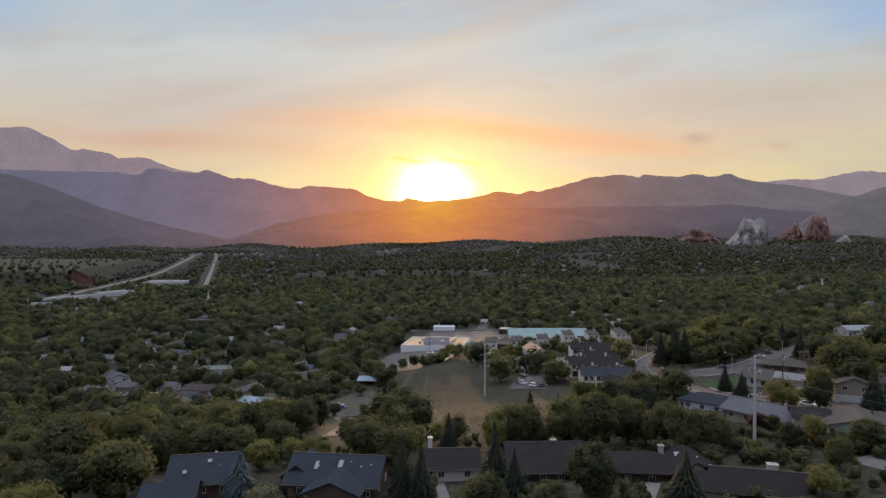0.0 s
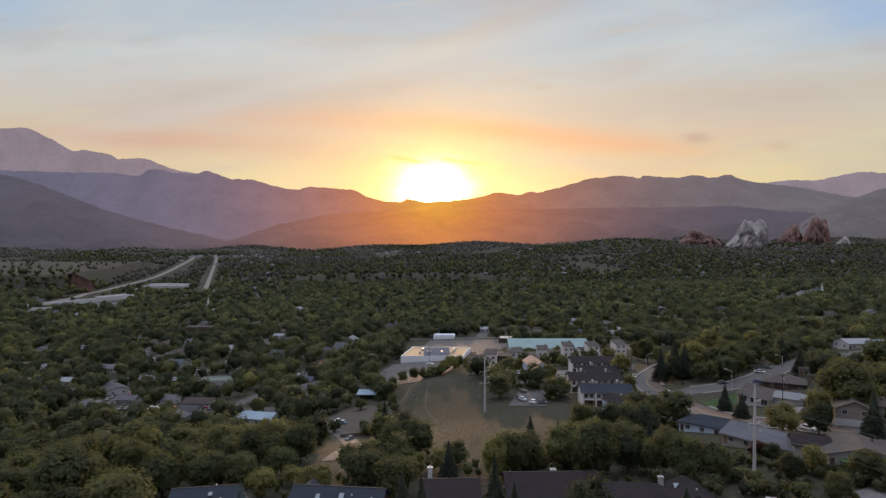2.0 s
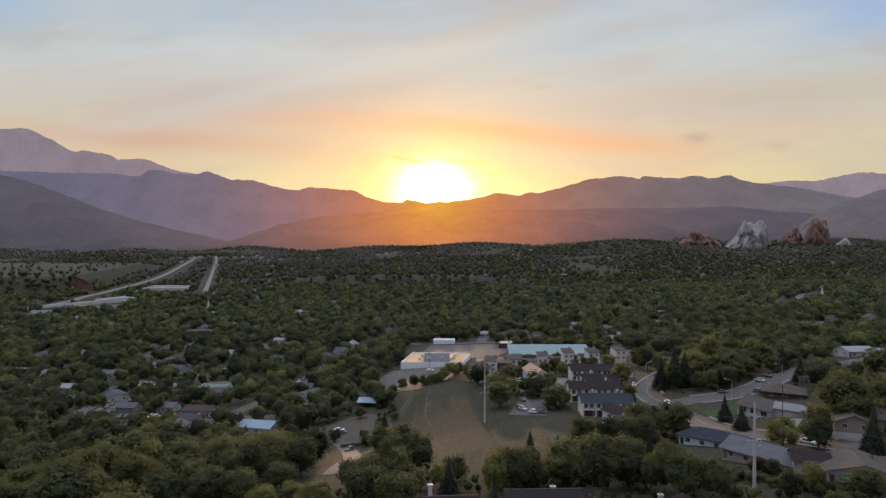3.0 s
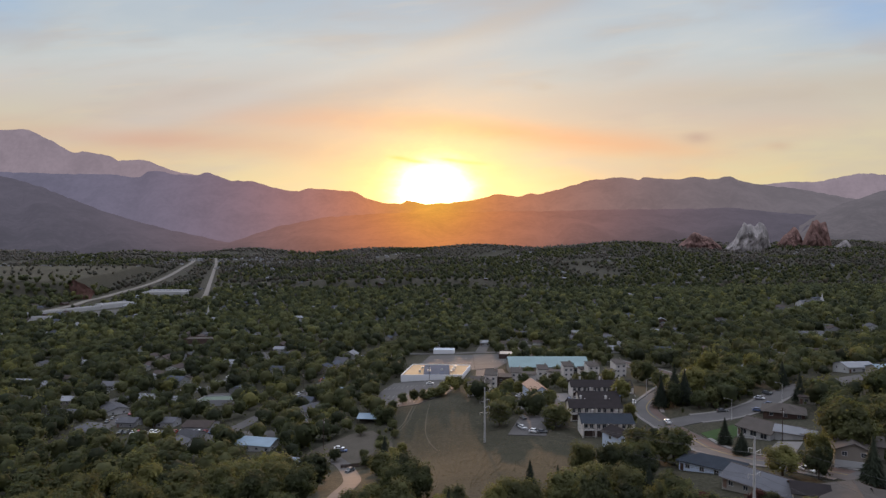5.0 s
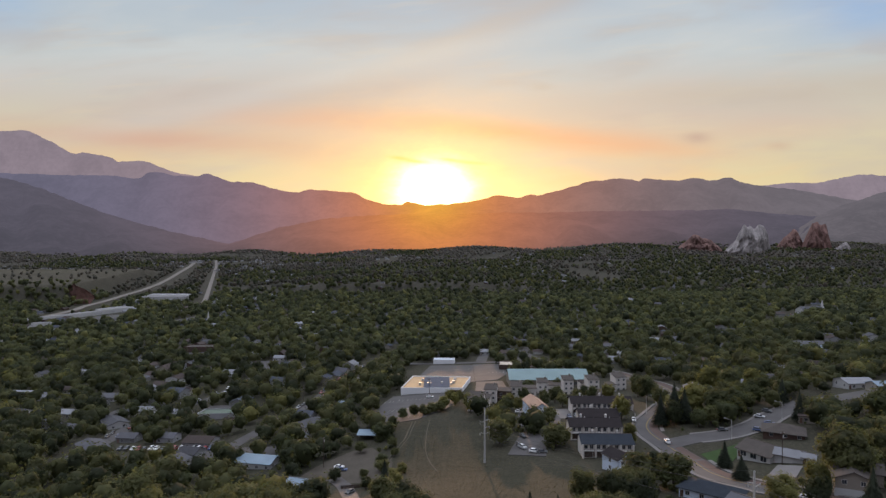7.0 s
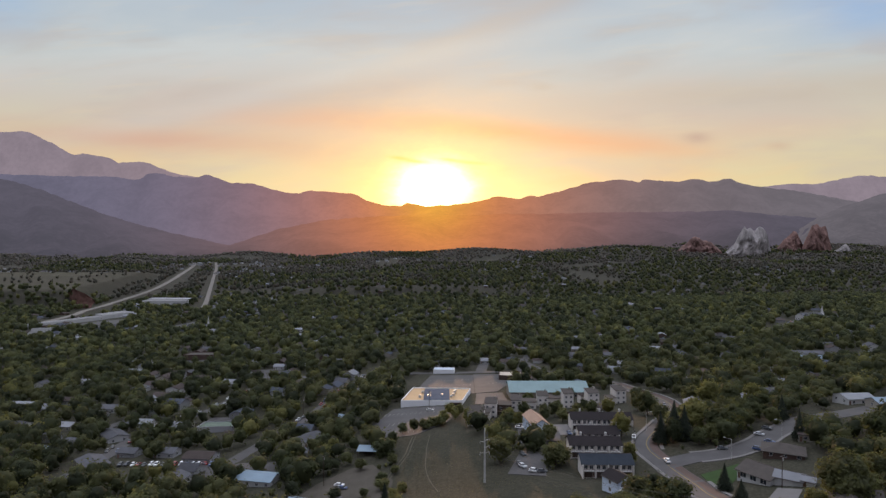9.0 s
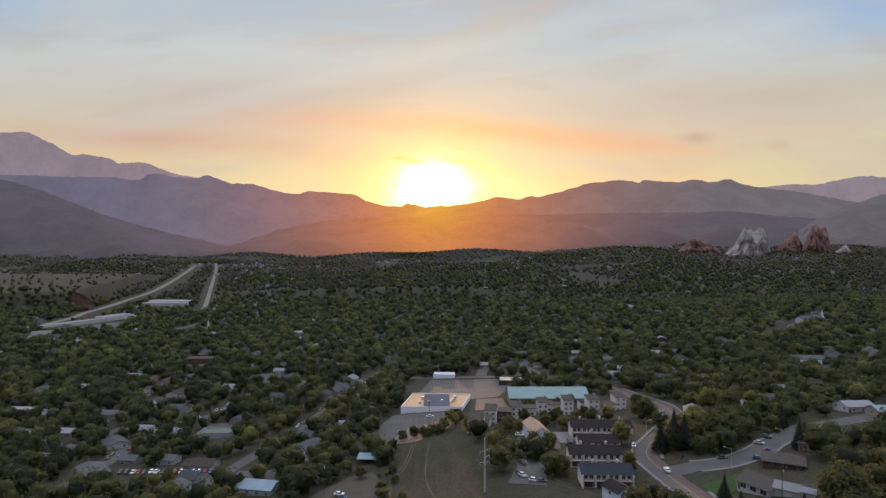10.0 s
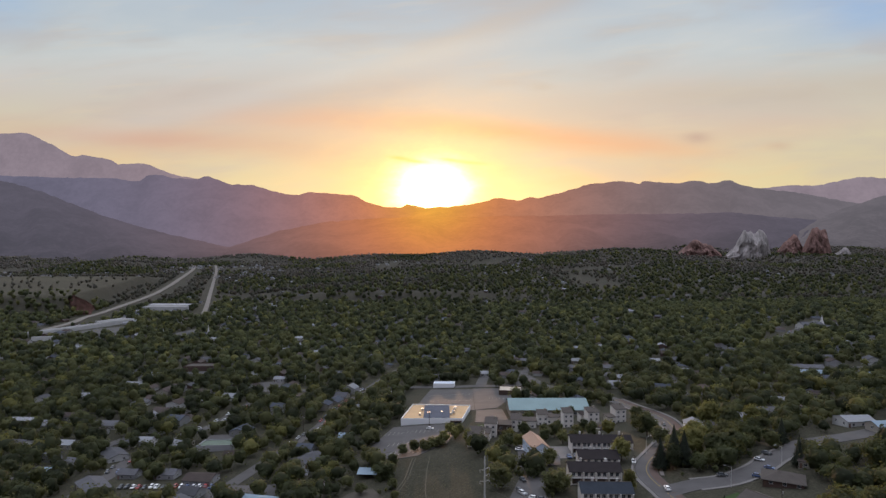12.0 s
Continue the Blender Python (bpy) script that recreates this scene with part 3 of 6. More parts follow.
M_DOOR = plain("door_paint", (0.14, 0.09, 0.07), 0.6, 0.15, 2.0, per_object=0.5)
M_METAL = plain("galvanised_metal", (0.5, 0.5, 0.5), 0.45, 0.15, 2.0, metal=0.7)


def gable_walls(w, d, h, rise, along="x"):
    bm = bmesh.new()
    lo = [bm.verts.new(p) for p in ((-w / 2, -d / 2, -2.5), (w / 2, -d / 2, -2.5), (w / 2, d / 2, -2.5), (-w / 2, d / 2, -2.5))]
    hi = [bm.verts.new((v.co.x, v.co.y, h)) for v in lo]
    if along == "x":
        pk = [bm.verts.new((-w / 2, 0, h + rise)), bm.verts.new((w / 2, 0, h + rise))]
        bm.faces.new((lo[0], lo[1], hi[1], hi[0]))
        bm.faces.new((lo[2], lo[3], hi[3], hi[2]))
        bm.faces.new((lo[1], lo[2], hi[2], pk[1], hi[1]))
        bm.faces.new((lo[3], lo[0], hi[0], pk[0], hi[3]))
        bm.faces.new((hi[0], hi[1], pk[1], pk[0]))
        bm.faces.new((hi[2], hi[3], pk[0], pk[1]))
    else:
        pk = [bm.verts.new((0, -d / 2, h + rise)), bm.verts.new((0, d / 2, h + rise))]
        bm.faces.new((lo[0], lo[1], hi[1], pk[0], hi[0]))
        bm.faces.new((lo[2], lo[3], hi[3], pk[1], hi[2]))
        bm.faces.new((lo[1], lo[2], hi[2], hi[1]))
        bm.faces.new((lo[3], lo[0], hi[0], hi[3]))
        bm.faces.new((hi[1], hi[2], pk[1], pk[0]))
        bm.faces.new((hi[3], hi[0], pk[0], pk[1]))
    return bm


def gable_roof(w, d, h, rise, over=0.5, thick=0.18, along="x"):
    """Two sloping slabs with eaves, one closed mesh."""
    if along != "x":
        w, d = d, w
    bm = bmesh.new()
    slope = rise / (d / 2)
    e = d / 2 + over
    prof = [(-e, h - over * slope + 0.06), (0, h + rise + 0.06), (e, h - over * slope + 0.06),
            (e, h - over * slope + 0.06 + thick), (0, h + rise + 0.06 + thick * 1.15), (-e, h - over * slope + 0.06 + thick)]
    L = w / 2 + over
    a = [bm.verts.new((-L, y, z)) for y, z in prof]
    b = [bm.verts.new((L, y, z)) for y, z in prof]
    for i in range(6):
        j = (i + 1) % 6
        bm.faces.new((a[i], a[j], b[j], b[i]))
    for s in (a, b):
        bm.faces.new((s[0], s[1], s[4], s[5]))
        bm.faces.new((s[1], s[2], s[3], s[4]))
    bmesh.ops.recalc_face_normals(bm, faces=bm.faces[:])
    if along != "x":
        bm.transform(Matrix.Rotation(radians(90), 4, "Z"))
    return bm


def hip_roof(w, d, h, rise, over=0.6, thick=0.18):
    bm = bmesh.new()
    W, D = w / 2 + over, d / 2 + over
    r = max(0.3, W - D) if W > D else 0.0
    rd = max(0.3, D - W) if D > W else 0.0
    z0 = h - over * rise / min(W, D)
    lo = [bm.verts.new(p) for p in ((-W, -D, z0), (W, -D, z0), (W, D, z0), (-W, D, z0))]
    mi = [bm.verts.new((v.co.x, v.co.y, z0 + thick)) for v in lo]
    pk = [bm.verts.new((-r, -rd, h + rise)), bm.verts.new((r, rd, h + rise))]
    for i in range(4):
        j = (i + 1) % 4
        bm.faces.new((lo[i], lo[j], mi[j], mi[i]))
    bm.faces.new(lo[::-1])
    if W >= D:
        bm.faces.new((mi[0], mi[1], pk[1], pk[0]))
        bm.faces.new((mi[1], mi[2], pk[1]))
        bm.faces.new((mi[2], mi[3], pk[0], pk[1]))
        bm.faces.new((mi[3], mi[0], pk[0]))
    else:
        bm.faces.new((mi[0], mi[1], pk[0]))
        bm.faces.new((mi[1], mi[2], pk[1], pk[0]))
        bm.faces.new((mi[2], mi[3], pk[1]))
        bm.faces.new((mi[3], mi[0], pk[0], pk[1]))
    return bm


_WIN = {}


def window(parent, x, y, z, w=1.2, h=1.2, face=0):
    """A window with a raised frame and a dark pane; face: 0 south (towards -y), 90 east, 180 north, 270 west."""
    key = (w, h)
    if key not in _WIN:
        fr = bmesh.new()
        for b in ((-w / 2 - 0.09, w / 2 + 0.09, h / 2, h / 2 + 0.09), (-w / 2 - 0.09, w / 2 + 0.09, -h / 2 - 0.09, -h / 2),
                  (-w / 2 - 0.09, -w / 2, -h / 2, h / 2), (w / 2, w / 2 + 0.09, -h / 2, h / 2), (-0.03, 0.03, -h / 2, h / 2)):
            box_bm(b[0], b[1], -0.09, 0.05, b[2], b[3], fr)
        me = bpy.data.meshes.new("window_frame")
        fr.to_mesh(me)
        fr.free()
        me.materials.append(M_TRIM)
        gl = box_bm(-w / 2, w / 2, -0.03, 0.05, -h / 2, h / 2)
        mg = bpy.data.meshes.new("pane")
        gl.to_mesh(mg)
        gl.free()
        mg.materials.append(M_GLASS)
        _WIN[key] = (me, mg)
    me, mg = _WIN[key]
    f = new("window", me)
    f.parent = parent
    f.matrix_basis = pose(x, y, z, 0, 0, face)
    g = new("pane", mg)
    g.parent = f
    return f


M_RIDGE = plain("ridge_cap", (0.085, 0.072, 0.066), 0.9, 0.2, 1.5)
M_GUTTER = plain("gutter_paint", (0.16, 0.14, 0.125), 0.6, 0.12, 2.0)


def house(x, y, w, d, h=2.8, rise=1.8, rot=0.0, roof=0, wall=0, along="x", hip=False, wins=True, door=True, chimney=False,
          name="house", label="", category="house", group="", z=None, over=0.5, storeys=1, clear=True):
    base = gz(x, y) if z is None else z
    ca, sa = abs(math.cos(radians(rot))), abs(math.sin(radians(rot)))
    e = thing(name, x, y, base, rot, label or HOUSE_LABEL[(roof, wall)], category, group)
    rm = M_ROOF[roof] if isinstance(roof, int) else roof
    wm = M_WALL[wall] if isinstance(wall, int) else wall
    if hip:
        part("wall", box_bm(-w / 2, w / 2, -d / 2, d / 2, -2.5, h), wm, e)
        part("roof", hip_roof(w, d, h, rise, over), rm, e)
    else:
        part("wall", gable_walls(w, d, h, rise, along), wm, e)
        part("roof", gable_roof(w, d, h, rise, over, along=along), rm, e)
    if y < 270 and not hip:
        L = (w if along == "x" else d) / 2 + over
        cap = box_bm(-L, L, -0.16, 0.16, h + rise + 0.20, h + rise + 0.36, bevel=0.04)
        part("ridge_cap", cap, M_RIDGE, e, "weathered ridge cap").matrix_basis = pose(0, 0, 0, 0, 0, 0 if along == "x" else 90)
        H = (d if along == "x" else w) / 2 + over
        drop = rise * over / (H - over)
        for sy in (-1, 1):
            gut = box_bm(-L, L, sy * (H + 0.08) - 0.07, sy * (H + 0.08) + 0.07, h - drop - 0.04, h - drop + 0.12)
            part("gutter", gut, M_GUTTER, e, "painted metal gutter").matrix_basis = pose(0, 0, 0, 0, 0, 0 if along == "x" else 90)
    if wins:
        for s in range(storeys):
            zc = 1.5 + s * 2.7
            n = max(1, int(w / 4.0))
            for i in range(n):
                window(e, -w / 2 + w * (i + 0.5) / n + (0.5 if s == 0 else 0), -d / 2, zc, face=0)
            m = max(1, int(d / 5.0))
            for i in range(m):
                window(e, w / 2, -d / 2 + d * (i + 0.5) / m, zc, face=90)
                window(e, -w / 2, -d / 2 + d * (i + 0.5) / m, zc, face=270)
    if door:
        part("door", box_bm(-w / 2 + 0.4, -w / 2 + 1.4, -d / 2 - 0.06, -d / 2 + 0.05, -0.1, 2.05), M_DOOR, e)
    if chimney:
        cx = w * 0.2
        part("chimney", box_bm(cx - 0.45, cx + 0.45, -0.4, 0.4, h, h + rise + 1.2, bevel=0.04), M_WALL[3], e)
    if clear:
        clear_disc(x, y, max(3.0, 0.5 * min(w, d) + 0.5))
        hw = math.hypot(w, d) / 2
        for sx in (-1, 1):
            q = Matrix.Rotation(radians(rot), 2) @ Vector((sx * max(0, (w - d)) / 2, 0)) if w > d else Matrix.Rotation(radians(rot), 2) @ Vector((0, sx * (d - w) / 2))
            clear_disc(x + q.x, y + q.y, min(w, d) / 2 + 0.5)
    return e


_R = ("grey shingle", "brown shingle", "pale flat-pitched", "dark slate-grey shingle")
_W = ("cream-sided", "white-sided", "grey-sided", "brown brick")
HOUSE_LABEL = {(r, w): f"{_W[w]} house with a {_R[r]} roof among trees" for r in range(4) for w in range(4)}

# white flat-roofed commercial building
M_WHITE = plain("white_render", (0.74, 0.75, 0.77), 0.7, 0.05, 0.5)


def flat_building(name, corners, h, wall_m, roof_m, label, base=None, parapet=0.6, category="building"):
    """A flat-roofed building over a four-cornered plan (counter-clockwise from its front left corner)."""
    cx, cy = sum(c[0] for c in corners) / 4, sum(c[1] for c in corners) / 4
    b = min(gz(*c) for c in corners) if base is None else base
    e = thing(name, cx, cy, b, 0, label, category)
    pts = [Vector((c[0] - cx, c[1] - cy)) for c in corners]
    inner = []
    for i, p in enumerate(pts):
        inner.append(p * (1 - 0.45 / p.length))
    bm = bmesh.new()
    o0 = [bm.verts.new((p.x, p.y, -2)) for p in pts]
    o1 = [bm.verts.new((p.x, p.y, h + parapet)) for p in pts]
    i1 = [bm.verts.new((p.x, p.y, h + parapet)) for p in inner]
    i0 = [bm.verts.new((p.x * 0.999, p.y * 0.999, h - 0.1)) for p in inner]
    for i in range(4):
        j = (i + 1) % 4
        bm.faces.new((o0[i], o0[j], o1[j], o1[i]))
        bm.faces.new((o1[i], o1[j], i1[j], i1[i]))
        bm.faces.new((i1[i], i1[j], i0[j], i0[i]))
    part("wall", bm, wall_m, e)
    bm = bmesh.new()
    top = [bm.verts.new((p.x, p.y, h)) for p in inner]
    low = [bm.verts.new((p.x, p.y, h - 0.2)) for p in inner]
    bm.faces.new(top)
    bm.faces.new(low[::-1])
    for i in range(4):
        bm.faces.new((low[i], low[(i + 1) % 4], top[(i + 1) % 4], top[i]))
    part("roof", bm, roof_m, e)
    for c in corners:
        clear_disc(c[0], c[1], 4)
    clear_poly([tuple(c) for c in corners])
    clear_front(cx, cy, min(30.0, 0.4 * math.dist(corners[0], corners[1])) + 3, 22 if cy < 700 else 45)
    return e


# the low sun's orange on the roof is put into the membrane's base colour
white_hall = flat_building("commercial_building", [(-27, 404), (12.5, 404), (19, 437), (-21, 440)], 4.2, M_WHITE, plain("roof_membrane_sunlit", (0.44, 0.30, 0.17), 0.8, 0.15, 0.3, spec=0.2),
                           "long white flat-roofed commercial building with rooftop units", base=8.7)


# roof and wall surfaces of single buildings
M_TEAL = plain("teal_metal_roof", (0.19, 0.26, 0.265), 0.7, 0.15, 0.4, spec=0.15)
M_TAN = plain("tan_siding", (0.24, 0.21, 0.18), 0.8, 0.1, 1.0)
M_BLUE_WALL = plain("pale_blue_siding", (0.52, 0.60, 0.72), 0.7, 0.06, 1.0)
M_SLATE = plain("slate_shingles", (0.027, 0.033, 0.043), 0.8, 0.2, 1.6)
M_BROWN = plain("brown_shingles", (0.024, 0.020, 0.021), 0.85, 0.22, 1.6)
M_TANROOF = plain("tan_shingles", (0.074, 0.064, 0.058), 0.85, 0.18, 1.6)
M_GREYROOF = plain("weathered_grey_shingles", (0.095, 0.096, 0.108), 0.85, 0.15, 1.6)
M_BLUEROOF = plain("blue_grey_metal_roof", (0.175, 0.235, 0.29), 0.6, 0.12, 0.8, spec=0.3)
M_DARKWOOD = plain("dark_stained_wood", (0.07, 0.05, 0.042), 0.8, 0.2, 3.0)
M_STRIPROOF = plain("membrane_roof", (0.22, 0.215, 0.215), 0.8, 0.18, 0.3)
M_STONE = plain("pale_chimney", (0.34, 0.32, 0.30), 0.8, 0.1, 2.0)
M_GRAVEL = plain("roof_gravel", (0.46, 0.40, 0.33), 0.8, 0.15, 0.6)
M_LAWN = plain("mown_lawn", (0.036, 0.060, 0.022), 0.95, 0.2, 0.8)


M_SKYL = plain("skylight_dome", (0.15, 0.175, 0.21), 0.3, 0.05, 2.0, spec=0.5)


def skylight(e, x, y, z, tilt=-22, w=0.8, d=1.0):
    o = part("skylight", box_bm(-w / 2, w / 2, -d / 2, d / 2, -0.05, 0.16, bevel=0.03), M_SKYL, e, "pale domed skylight")
    o.matrix_basis = pose(x, y, z, -tilt)
    return o


def vent(e, x, y, z, h=0.7, r=0.12):
    bm = cyl_bm(r, r, -0.6, h, 8)
    cyl_bm(r * 1.8, r * 1.6, h, h + 0.16, 8, bm)
    o = part("roof_vent", bm, M_METAL, e, "galvanised roof vent with a cap")
    o.matrix_basis = Matrix.Translation((x, y, z))
    return o


def chimney(e, x, y, z0, z1, w=0.9, m=None):
    bm = box_bm(-w / 2, w / 2, -w * 0.4, w * 0.4, 0, z1 - z0, bevel=0.04)
    box_bm(-w / 2 - 0.1, w / 2 + 0.1, -w * 0.4 - 0.1, w * 0.4 + 0.1, z1 - z0 - 0.12, z1 - z0 + 0.08, bm)
    cyl_bm(0.16, 0.14, z1 - z0, z1 - z0 + 0.45, 8, bm)
    o = part("chimney", bm, m or M_STONE, e, "chimney with a metal flue")
    o.matrix_basis = Matrix.Translation((x, y, z0))
    return o


def wing(e, x, y, w, d, h, rise, rot, roof_m, wall_m, along="x", hip=False, over=0.6, z=0.0):
    """A further wing of a house: its walls and roof, as parts."""
    a = part("wall", box_bm(-w / 2, w / 2, -d / 2, d / 2, -2.5, h) if hip else gable_walls(w, d, h, rise, along), wall_m, e)
    b = part("roof", hip_roof(w, d, h, rise, over) if hip else gable_roof(w, d, h, rise, over, along=along), roof_m, e)
    a.matrix_basis = b.matrix_basis = pose(x, y, z, 0, 0, rot)
    clear_disc(e.location.x + x, e.location.y + y, min(w, d) / 2 + 1)


# ---- houses on the near rise ----
a = house(-49.5, 131.5, 12, 13, 3.2, 3.2, 10, M_SLATE, 3, name="house", label="brown brick house with a slate-grey shingle roof and skylights", z=29.0, over=0.9)
wing(a, -4.5, -10.0, 9.5, 8, 2.6, 1.9, 0, M_SLATE, M_WALL[3])
skylight(a, 1.2, -2.0, 5.75, -24)
skylight(a, -3.2, -4.6, 4.55, -24)
vent(a, 2.0, 0.6, 6.0)
vent(a, 3.5, -3.5, 4.6)
b = house(-22, 134, 18.5, 13, 3.4, 3.5, -7, M_SLATE, 3, name="house", label="dark brick house with a slate-grey cross-gabled shingle roof", z=27.6, over=0.9)
wing(b, 1.5, -6.5, 11, 10, 3.1, 2.3, 0, M_SLATE, M_WALL[3], along="y")
wing(b, -8.0, 1.0, 7, 10, 3.2, 2.6, 0, M_SLATE, M_WALL[3], along="y")
skylight(b, 1.0, -2.4, 5.85, -28, w=1.0, d=2.0)
skylight(b, -4.0, -3.0, 5.6, -28, w=0.8, d=2.2)
for vx, vy in ((3.2, -2.0), (5.5, -3.0), (-3.5, -3.2), (0.5, -4.4), (7.5, -2.5)):
    vent(b, vx, vy, 6.9 - abs(vy) * 0.54 - 0.1, 0.5)
c = house(1.6, 143, 11.5, 11, 3.0, 2.2, 4, M_BROWN, 1, name="house", label="white-sided house with a dark brown shingle roof and white chimney", z=27.6, over=0.8)
chimney(c, -4.4, 2.4, 2.0, 7.2, 1.0, M_TRIM)
d = house(23, 145, 16.5, 16, 3.0, 3.4, 2, M_BROWN, 3, name="house", label="brown brick house with a broad brown shingle roof", z=27.2, over=1.0)
wing(d, 9.5, 2.5, 7, 9, 3.0, 2.6, 0, M_BROWN, M_WALL[3])
chimney(d, 2.5, 0.8, 4.0, 6.9, 1.2)
e5 = house(44, 138, 15, 12, 3.0, 2.4, -6, M_BROWN, 3, name="house", label="brown house with a hipped dark shingle roof", z=28.6, hip=True, over=0.9)
wing(e5, 9.5, -1.0, 10, 11, 3.0, 2.4, 0, M_BROWN, M_WALL[0], along="y")
chimney(e5, 4.0, 1.8, 4.0, 6.2, 1.1)
skylight(e5, 7.5, 1.2, 4.5, w=1.6, d=1.6)
vent(e5, 10.5, -2.5, 4.6)
f6 = house(62, 124, 17, 10, 2.8, 2.4, -14, M_BROWN, 0, name="house", label="cream house with a dark brown gabled shingle roof", z=29.6, over=0.8)
wing(f6, -9.5, -1.5, 9, 9, 2.6, 2.0, 0, M_BROWN, M_WALL[0])
chimney(f6, 2.8, 1.0, 3.5, 6.4, 1.9)
for vx, vy in ((-2.0, 0.8), (5.5, 0.5), (6.6, 0.2), (-8.5, 1.2)):
    vent(f6, vx, vy, 4.6, 0.5)
g7 = house(89.5, 168, 25, 12, 2.8, 2.2, -54, M_GREYROOF, 0, name="house", label="long cream bungalow with a weathered grey shingle roof", z=31.2, over=0.7)
vent(g7, -4, -2, 4.0, 0.5)
h8 = house(83, 194, 17, 10, 2.9, 2.0, -40, M_SLATE, M_BLUE_WALL, name="house", label="blue-grey sided house with a hipped slate roof", z=28.3, hip=True, over=0.7)
i9 = house(101, 153, 15, 12, 2.9, 2.1, -22, M_TANROOF, 1, along="y", name="house", label="white-walled house with a low tan shingle roof", z=33.4, over=0.9)
wing(i9, 9, 3, 10, 10, 2.8, 2.0, 0, M_TANROOF, M_WALL[1])
wing(i9, -10, 3, 8, 8, 2.7, 1.6, 0, M_BROWN, M_WALL[0])
part("patio_cover", box_bm(-5.5, 4.5, -10.0, -6.6, 2.3, 2.45, bevel=0.03), M_LAWN, i9, "green striped patio cover on posts")
for px_ in (-5.2, -0.5, 4.2):
    part("post", box_bm(px_ - 0.08, px_ + 0.08, -9.9, -9.74, -0.3, 2.3), M_TRIM, i9)
j10 = house(122, 189, 9.5, 14, 5.2, 2.0, -24, M_TANROOF, M_TAN, along="y", name="house", label="two-storey tan house with white lower wall and tan roof", z=33.0, over=0.6, storeys=2)
wing(j10, 5.5, 5.5, 7, 8, 5.0, 1.8, 0, M_TANROOF, M_TAN)
part("plinth_wall", box_bm(-4.84, 4.84, -7.09, -6.9, -0.5, 2.2), M_WALL[1], j10, "white lower wall")
k11 = house(119, 233.5, 13, 13, 3.0, 2.4, -60, M_TANROOF, 1, name="house", label="white house with a grey-tan gabled roof and dark windows", z=27.2, over=0.7, wins=False)
for wx in (-4.0, 0.0, 4.0):
    window(k11, wx, -6.5, 1.6, 2.4, 1.8)
house(124.5, 226, 9, 8, 2.8, 1.5, -38, 2, 1, name="garage", label="white garage with a pale metal roof", category="garage", z=28.4, door=False, wins=False)
part("garage_door", box_bm(-1.4, 1.4, -4.08, -3.98, 0, 2.3), M_TRIM, [o for o in scene.objects if o.name.startswith("garage") and o.parent is None][-1])
house(128.5, 221, 4, 4.5, 2.2, 1.0, -38, 2, 1, name="shed", label="small white garden shed beside the garage", category="shed", z=29.6, wins=False)
l12 = house(65, 233, 8, 9, 5.4, 1.8, 24, M_BROWN, M_BLUE_WALL, along="y", name="house", label="two-storey pale blue house with a dark roof and balcony", z=22.8, storeys=2, over=0.5)
part("balcony", box_bm(-4.0, 4.0, -6.2, -4.5, 2.6, 2.8), M_TRIM, l12, "white balcony deck")
for rx in (-3.9, -2.0, 0.0, 2.0, 3.9):
    part("baluster", box_bm(rx - 0.06, rx + 0.06, -6.2, -6.1, 2.8, 3.8), M_TRIM, l12)
part("rail", box_bm(-4.0, 4.0, -6.22, -6.08, 3.8, 3.9), M_TRIM, l12)
house(47.5, 322, 8.5, 20, 4.0, 2.6, 8, plain("rust_roof", (0.30, 0.20, 0.15), 0.6, 0.2, 0.5), M_BLUE_WALL, along="y", name="house", label="pale blue gabled hall with a rusty brown roof", z=20.3, over=0.5)

# ---- rows of town houses ----
M_STUCCO = plain("cream_stucco", (0.56, 0.53, 0.50), 0.85, 0.08, 1.0)
ROW = "two-storey cream town house row with a dark shingle roof"


def town_row(x, y, w, z, roof_m, n, label=ROW):
    e = house(x, y, w, 11, 5.2, 2.3, -2, roof_m, M_STUCCO, name="townhouse_row", label=label, category="townhouse", group="town house rows", z=z, storeys=2, wins=False, door=False, over=0.7)
    u = w / n
    for i in range(n):
        cx = -w / 2 + u * (i + 0.5)
        # no recess is cut: a dark panel on the wall imitates its shade
        part("patio", box_bm(cx - u * 0.36, cx + u * 0.30, -5.56, -5.4, -0.2, 2.25), M_DARKWOOD, e, "flat dark panel for the shade of the patio recess")
        window(e, cx - u * 0.24, -5.5, 4.0, 1.3, 1.5)
        window(e, cx + u * 0.20, -5.5, 4.0, 1.3, 1.5)
        part("entrance", box_bm(cx + u * 0.33, cx + u * 0.33 + 0.9, -5.58, -5.45, 0, 2.1), M_DOOR, e, "dark entrance door")
        part("pier", box_bm(cx - u / 2 - 0.2, cx - u / 2 + 0.2, -6.7, -5.5, -0.5, 5.1, bevel=0.03), M_STUCCO, e, "projecting cream wall pier")
        ledge = part("balcony", box_bm(cx - u * 0.42, cx + u * 0.42, -6.6, -5.52, 2.45, 2.62), M_TRIM, e, "shallow balcony over the patio")
        part("rail", box_bm(cx - u * 0.42, cx + u * 0.42, -6.6, -6.54, 3.3, 3.38), M_DARKWOOD, ledge)
        for b in range(5):
            bx = cx - u * 0.40 + u * 0.20 * b
            part("baluster", box_bm(bx - 0.03, bx + 0.03, -6.59, -6.55, 2.62, 3.3), M_DARKWOOD, ledge)
    part("pier", box_bm(w / 2 - 0.2, w / 2 + 0.2, -6.7, -5.5, -0.5, 5.1, bevel=0.03), M_STUCCO, e, "projecting cream wall pier")
    for i in range(0, n, 2):
        chimney(e, -w / 2 + w * (i + 1.0) / n, 0.6, 6.4, 8.9, 0.8, M_TRIM)
        vent(e, -w / 2 + w * (i + 1.3) / n, 0.2, 7.2, 0.6)
    return e


